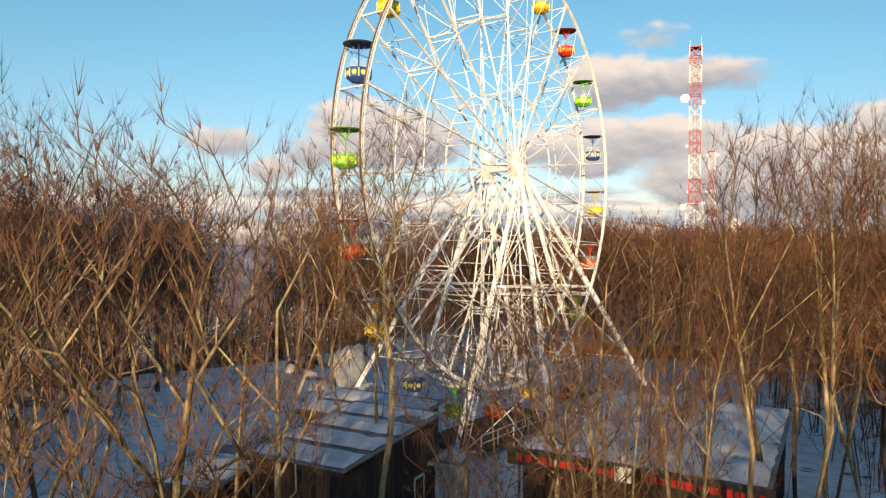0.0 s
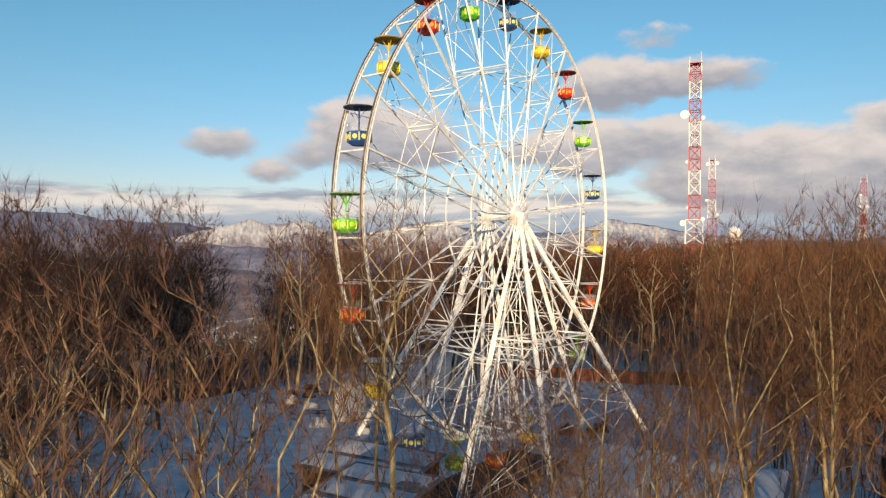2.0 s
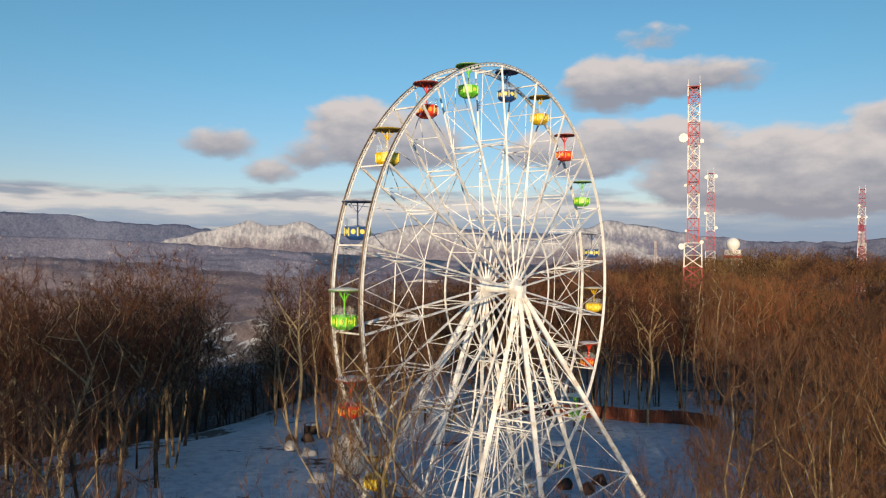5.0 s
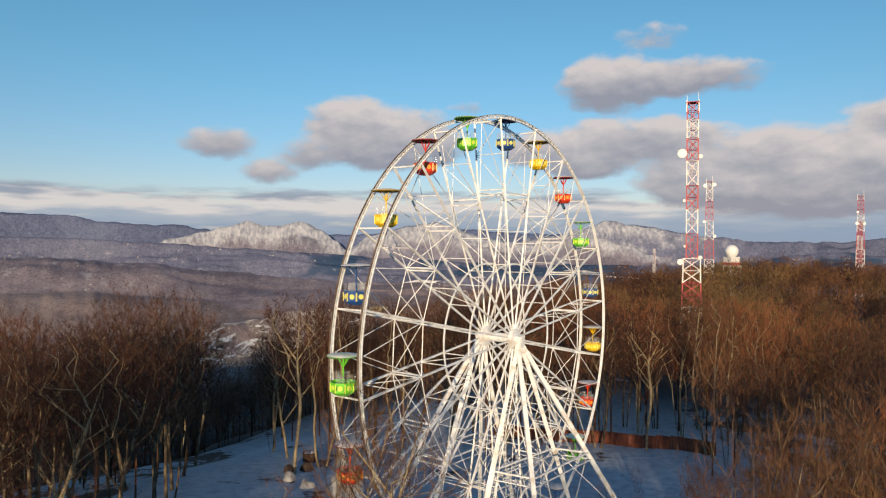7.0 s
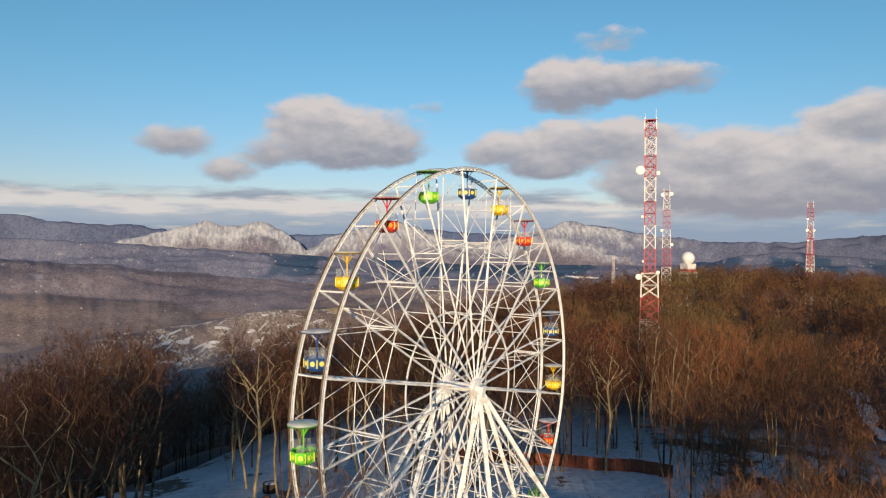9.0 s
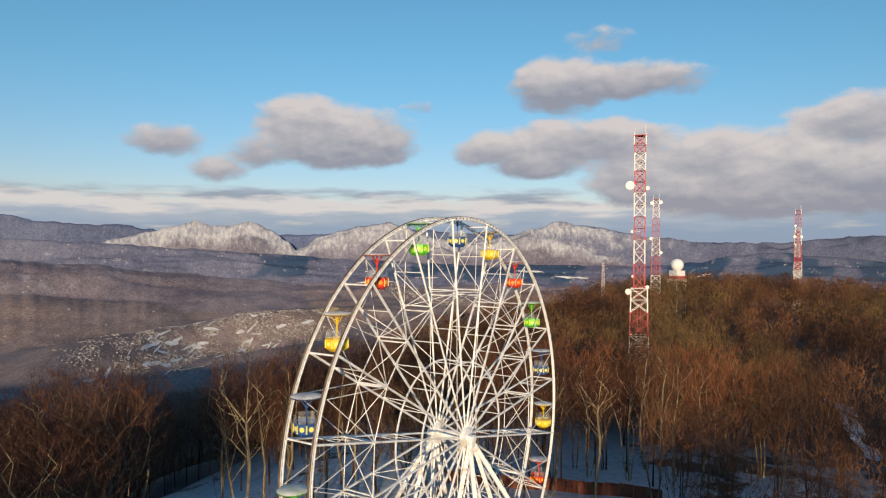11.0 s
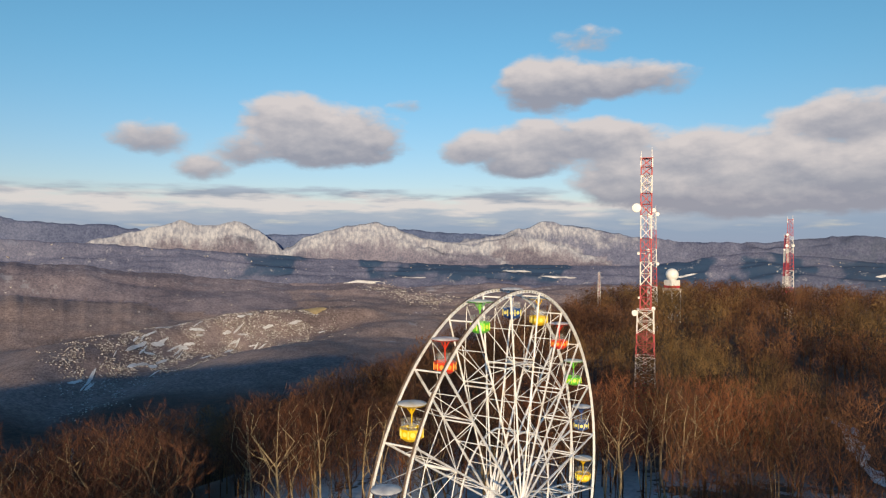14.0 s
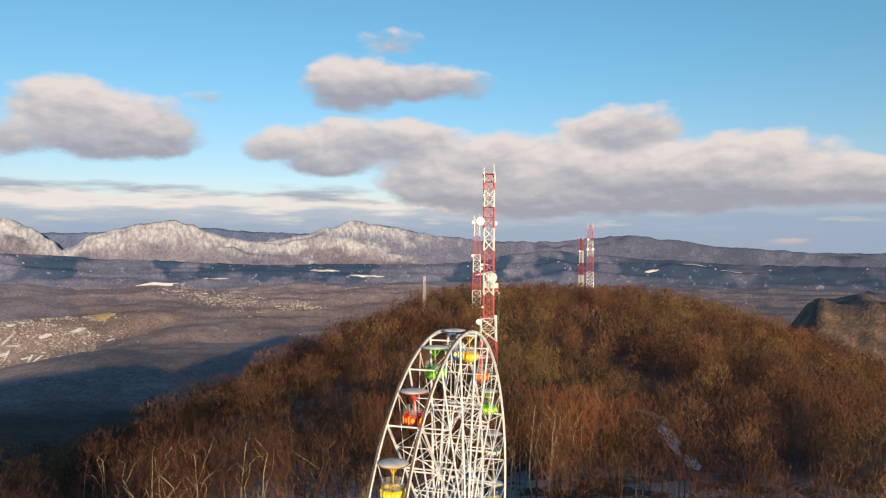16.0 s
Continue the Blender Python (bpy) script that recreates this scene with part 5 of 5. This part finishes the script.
def tree_meshes(seed, tall, fork, base, wide, ends, stems=1, crook=0.2, lead=0.0, girth=1.0, rise=0.5, near=True):
    """Meshes of a bare broadleaf tree: its trunk with the main limbs, and its crown of branches and twigs."""
    rng = random.Random(seed)
    pos, par, way = skeleton(rng, tall, fork, base, wide, ends, stems, crook, lead, 0.6 if near else 1.1, rise)
    n = len(pos)
    load = [0.0] * n
    kids = [[] for _ in range(n)]
    for i in range(n - 1, -1, -1):
        load[i] = load[i] or 1.0
        if par[i] >= 0:
            load[par[i]] += load[i]
            kids[par[i]].append(i)
    thin = (0.0075 if near else 0.0125) * girth
    rad = [thin * v ** 0.49 for v in load]
    trunk, crown = ([], []), ([], [])
    starts = [(i, -1) for i in range(n) if par[i] < 0]
    while starts:
        i, q = starts.pop()
        chain, radii = ([pos[q]], [min(rad[q], rad[i] * 1.15)]) if q >= 0 else ([], [])
        while True:
            chain.append(pos[i])
            radii.append(rad[i])
            if not kids[i]:
                break
            rest = sorted(kids[i], key=lambda c: -load[c])
            starts.extend((c, i) for c in rest[1:])
            i = rest[0]
        radii[-1] = 0.0
        if q < 0:
            radii[0] *= 1.35
        top = max(radii)
        tube(*(trunk if top > (0.027 if near else 0.03) else crown), chain, radii, 8 if top > 0.12 else 5 if top > 0.05 else 3)
    vs, fs = crown
    for i in range(n):
        if load[i] > 5 or par[i] < 0:
            continue
        for _ in range((5 if not kids[i] else 3) if near else (9 if not kids[i] else 5)):
            d = (way[i] + scatter(rng, 0.34) + UP * 0.28).normalized()
            ln = rng.uniform(0.35, 1.0) * tall / 18
            if near:
                tube(vs, fs, [pos[i], pos[i] + d * ln], [0.0066 * girth, 0.0], 3)
            else:
                _, u, v = frame_axes(d)
                a = rng.uniform(0, math.pi)
                o = (u * math.cos(a) + v * math.sin(a)) * 0.0095 * girth
                b = len(vs)
                vs.extend((tuple(pos[i] - o), tuple(pos[i] + o), tuple(pos[i] + d * ln * 1.35)))
                fs.append((b, b + 1, b + 2))
    return trunk, crown


def as_mesh(name, data, mat):
    me = bpy.data.meshes.new(name)
    me.from_pydata(data[0], [], data[1])
    me.materials.append(mat)
    return me


# seed, height, shape, (bark, twigs) close by, (bark, twigs) further off
SHAPES = ((3, 19, dict(fork=0.38, base=0.36, wide=0.27, ends=520, crook=0.14, rise=0.62), (BARK_MID, TWIG_DARK), (BARK_MID, TWIG)),
          (5, 18, dict(fork=0.26, base=0.22, wide=0.34, ends=560, crook=0.22), (BARK_MID, TWIG_DARK), (BARK_BROWN, TWIG)),
          (8, 18, dict(fork=0.34, base=0.36, wide=0.16, ends=400, stems=3, crook=0.12, rise=0.86), (BARK, TWIG_GOLD), (BARK_MID, TWIG)),
          (12, 18, dict(fork=0.34, base=0.34, wide=0.28, ends=520, stems=2, crook=0.18, rise=0.65), (BARK, TWIG_DARK), (BARK_MID, TWIG)),
          (17, 19, dict(fork=0.50, base=0.45, wide=0.20, ends=520, crook=0.12, lead=0.62, rise=0.72), (BARK, TWIG_GOLD), (BARK_MID, TWIG)),
          (23, 8, dict(fork=0.16, base=0.10, wide=0.28, ends=170, stems=6, crook=0.1, girth=0.6, rise=0.88), (BARK_RED, TWIG_RED), (BARK_RED, TWIG_RED)),
          (31, 17, dict(fork=0.26, base=0.26, wide=0.36, ends=560, stems=5, crook=0.26, girth=1.6, rise=0.78), (BARK, TWIG_DARK), (BARK, TWIG)),
          (37, 18, dict(fork=0.36, base=0.38, wide=0.21, ends=520, stems=3, crook=0.1, rise=0.82), (BARK, TWIG_RED), (BARK_MID, TWIG_RED)))
KINDS, NEAR_KINDS = [], []
for seed, tall, kw, close, off in SHAPES:
    for lot, paint, near in ((KINDS, off, False), (NEAR_KINDS, close, True)):
        tr_d, cr_d = tree_meshes(seed, tall, near=near, **{**kw, "ends": int(kw["ends"] * (1.0 if near else 0.62))})
        lot.append((as_mesh("trunk", tr_d, paint[0]), as_mesh("crown", cr_d, paint[1]), tall))

TREE_LABEL = ["tall bare beech tree with a lichen-pale trunk", "spreading bare tree with crooked limbs", "slim bare tree with upswept branches", "twin-stemmed bare tree in the snow",
              "straight bare tree with a high crown", "low orange-brown thicket of upright stems", "many-stemmed old tree with pale crooked limbs", "upswept bare tree with orange-brown twigs"]


def tree(kind, x, y, tall, turn):
    trunk, crown, base = (NEAR_KINDS if math.hypot(x, y) < 38 and kind != 5 else KINDS)[kind]
    k = tall / base
    t = empty("tree", Matrix.LocRotScale((x, y, height(x, y)), Euler((0, 0, radians(turn))), (k * 0.97, k * 0.97, k)))
    tagged(t, TREE_LABEL[kind], "tree", "bare trees of the summit")
    for name, me in (("trunk", trunk), ("crown", crown)):
        new(name, me).parent = t
    return t


placed = []


def clearing(x, y):
    """The open snowy yard round the wheel and the buildings, and a snowy ride through the wood."""
    k = max(0, min(1, ((x - 86) * 20 + (y - 114) * 48) / 2704))
    if math.hypot(x - 86 - 20 * k, y - 114 - 48 * k) < 6.5:
        return True
    return (-27 < x < 24 and 30 < y < 91) or (18 < x < 33 and 60 < y < 98) or (height(x, y) > -17 and math.hypot(x, y) < 230 and -19.2 < math.degrees(math.atan2(x, y)) < -13.6)


def free_spot(x, y, gap):
    return all((x - a) ** 2 + (y - b) ** 2 > gap * gap for a, b in placed)


rng = random.Random(41)
# the trees close to the flight: kind, x, y, height, turn
NEAR_TREES = [(6, -7.6, 15.8, 17.0, 10), (0, -12.0, 19.0, 19.0, 80), (2, -4.2, 17.5, 17.0, 130), (2, -3.9, 35.5, 18.5, 150), (4, -2.6, 29.5, 20.5, 20), (1, 2.0, 21.5, 14.0, 20),
              (4, 3.7, 24.0, 13.0, 70), (3, 5.9, 24.2, 15.5, 100), (2, 8.2, 24.0, 15.0, 60), (2, 9.9, 27.5, 14.0, 160), (2, 11.9, 24.6, 19.3, 0), (2, 15.8, 27.0, 19.0, 310),
              (2, 17.2, 31.8, 20.0, 0), (0, 15.0, 30.8, 19.8, 90), (2, 18.6, 28.4, 19.5, 140), (7, 22.4, 34.0, 19.0, 60), (4, 20.5, 31.0, 20.5, 40)]
FRONT_TREES = [(6, -15.0, 25.0, 16.0, 240), (0, -18.0, 31.0, 17.5, 170), (0, -26.3, 64.0, 23.0, 20), (4, -17.5, 83.2, 22.0, 75), (2, -14.8, 86.5, 22.0, 10), (4, -13.0, 88.0, 23.0, 330),
               (1, -30.5, 82.0, 19.0, 200), (3, -35.0, 91.0, 20.5, 20), (1, -41.0, 88.0, 20.0, 100), (0, -46.0, 97.0, 20.5, 60), (2, 36.0, 92.5, 22.5, 120), (4, 28.5, 95.5, 20.0, 33),
               (3, 22.0, 96.5, 21.5, 210), (2, 4.6, 20.0, 12.5, 40), (2, 7.2, 20.6, 13.5, 140), (2, 1.0, 24.5, 13.0, 300)]
EDGE_TREES = [(5, 1.0, 26.0, 6.0, 10), (5, 7.3, 26.2, 6.0, 200), (5, -12.5, 27.0, 6.0, 140), (5, 10.3, 24.0, 6.5, 80), (5, 16.8, 24.0, 8.0, 180), (5, 22.5, 36.0, 9.0, 180),
              (5, 25.0, 40.0, 10.0, 15)]
TREES = NEAR_TREES + FRONT_TREES + EDGE_TREES
for x, y in ((1, 57), (3.5, 60.5), (-1.5, 61), (6, 63), (9.5, 66), (15, 61.5), (18.5, 64), (21, 60), (13, 70), (17, 72.5), (20.5, 68), (24, 73), (25.5, 66), (10, 57.5), (-6, 55), (-10, 58), (22.5, 79)):
    TREES.append((5, x, y, rng.uniform(2.2, 4.2), rng.uniform(0, 360)))
for i in range(26):
    TREES.append((5, 5.0 + 22 * rng.random(), 46.0 + 26 * rng.random(), rng.uniform(1.6, 3.6), rng.uniform(0, 360)))
for i in range(7):
    TREES.append((5, 29.0 + 3.0 * (i % 4) + rng.uniform(-1, 1), 48.0 + 5.5 * (i // 4) + rng.uniform(-1, 1), rng.uniform(8.5, 11.0), rng.uniform(0, 360)))
for i in range(12):
    TREES.append((7 if i % 3 else 5, 20.5 + 3.0 * (i % 4) + rng.uniform(-1, 1), 47.5 + 4.5 * (i // 4) + rng.uniform(-1, 1), rng.uniform(9.0, 12.0), rng.uniform(0, 360)))
for i in range(18):
    TREES.append((7, 14.5 + 5.2 * (i % 9) + rng.uniform(-1.5, 1.5), 108.5 - 1.45 * (i % 9) + 6.5 * (i // 9) + rng.uniform(-1.5, 1.5), rng.uniform(18.5, 21.5), rng.uniform(0, 360)))
for k, x, y, tall, turn in TREES:
    placed.append((x, y))
    tree(k, x, y, tall, turn)
tries = 0
while len(placed) < 236 and tries < 20000:
    tries += 1
    a, r = radians(rng.uniform(-44, 60)), 26 + 76 * rng.random() ** 0.8
    x, y = r * math.sin(a), r * math.cos(a)
    if clearing(x, y) or (-14 < x < 13 and y < 36) or (x > 19 and y < 40) or not free_spot(x, y, 4.6):
        continue
    placed.append((x, y))
    shrub = x > 24 and 40 < y < 97
    low = shrub or r < 75 and x > 8 and rng.random() < 0.3
    kind = rng.choice((5, 7, 3)) if shrub else 5 if low else rng.choice((0, 0, 0, 1, 2, 2, 4, 4, 3))
    tree(kind, x, y, rng.uniform(9, 12.5) if shrub else rng.uniform(7, 10) if low else rng.uniform(16.5, 22.5), rng.uniform(0, 360))


def stand(r, t, x, y, z):
    """One tree of the wood: a template turned, scaled and set on the ground."""
    h = r.uniform(13.5, 21)
    q = r.uniform(0, 2 * math.pi)
    ca, sa = math.cos(q), math.sin(q)
    w = h * r.uniform(0.85, 1.2)
    o = np.empty_like(t)
    o[:, 0] = (t[:, 0] * ca - t[:, 1] * sa) * w + x
    o[:, 1] = (t[:, 0] * sa + t[:, 1] * ca) * w + y
    o[:, 2] = t[:, 2] * h + z
    return o


def far_woods():
    """The closed bare wood that covers the ridge, sparser and simpler than the trees near the yard, and unseen trees
    added to shade the yard.
    """
    r = random.Random(7)
    temps = {}
    for kind, count, wide in (("near", 540, 0.0020), ("far", 240, 0.0043), ("farther", 140, 0.0068), ("back", 150, 0.0065)):
        temps[kind] = []
        for s in range(7):
            tri = []

            def sliver(a, b, w):
                d, u, v = frame_axes(b - a)
                q = r.uniform(0, math.pi)
                o = (u * math.cos(q) + v * math.sin(q)) * w
                tri.extend((a - o, a + o, b))

            for k in range(3):
                a = k * 2.1
                o = Vector((math.cos(a), math.sin(a), 0)) * 0.008
                tri.extend((Vector((0, 0, -0.05)) - o, Vector((0, 0, -0.05)) + o, Vector((0.01, 0, 0.7))))
            root = Vector((r.uniform(-0.02, 0.02), r.uniform(-0.02, 0.02), r.uniform(0.36, 0.46)))
            for k in range(11):
                a, lean = k * 2.4 + r.uniform(-0.3, 0.3), r.uniform(0.08, 0.24)
                sliver(root + UP * r.uniform(-0.06, 0.08), Vector((math.cos(a) * lean, math.sin(a) * lean, 0.97 - lean * 0.9)), 0.0032)
            for k in range(count):
                a, c = r.uniform(0, 6.2832), r.uniform(-0.55, 1.0)
                rho = r.random() ** 0.3
                lump = 0.9 + 0.5 * noise.noise((2 * math.cos(a) + 9 * s, 2 * math.sin(a), c * 1.5))
                p = Vector((math.cos(a), math.sin(a), 0)) * (0.25 * rho * lump * math.sqrt(1 - c * c)) + UP * (0.70 + 0.29 * c * (0.5 + 0.5 * rho) * min(1.04, 0.3 + 0.8 * lump))
                way = ((p - root).normalized() + Vector((r.gauss(0, 0.7), r.gauss(0, 0.7), r.gauss(0.1, 0.5)))).normalized()
                ln = r.uniform(0.035, 0.085)
                sliver(p - way * ln * 0.6, p + way * ln * 0.4, wide)
            temps[kind].append(np.array([tuple(q) for q in tri], dtype=np.float32))
    chunks, grid = [], {}
    for behind, quota in ((False, WOOD_COUNT), (True, SHADE_TREE_COUNT)):
        spots = tries = 0
        while spots < quota and tries < quota * 8:
            tries += 1
            a, d = radians(r.uniform(-50, 66)), 74 + 560 * r.random() ** 0.7
            # unseen trees beside and behind the flight, added to shade the yard
            if behind:
                a, d = radians(r.uniform(150, 300)), 51 + 75 * r.random()
                if tries % 4 == 0:
                    a, d = radians(r.uniform(62, 150)), 25 + 65 * r.random()
            x, y = d * math.sin(a), d * math.cos(a)
            z = height(x, y)
            if z < -95 or (behind and x > 40) or clearing(x, y) or (d < 135 and not free_spot(x, y, 3.0)) or (abs(a) < 0.35 and d < 92):
                continue
            gap = 3.2 if behind else 6.5 + d * 0.002
            c = (int(x // gap), int(y // gap), behind)
            if c in grid:
                continue
            grid[c] = 1
            spots += 1
            chunks.append(stand(r, temps["back" if behind else "near" if d < 190 else "far" if d < 340 else "farther"][r.randrange(7)], x, y, z))
    co = np.concatenate(chunks)
    n = len(co) // 3
    me = bpy.data.meshes.new("far_woods")
    me.vertices.add(n * 3)
    me.vertices.foreach_set("co", co.ravel())
    me.loops.add(n * 3)
    me.loops.foreach_set("vertex_index", np.arange(n * 3, dtype=np.int32))
    me.polygons.add(n)
    me.polygons.foreach_set("loop_start", np.arange(0, n * 3, 3, dtype=np.int32))
    me.update()
    me.materials.append(FAR_WOOD)
    tagged(new("far_woods", me), "dense bare brown winter woods over the ridge, and unseen trees placed for shade", "woods", kind="stuff")


WOOD_COUNT, SHADE_TREE_COUNT = 6200, 1500
far_woods()
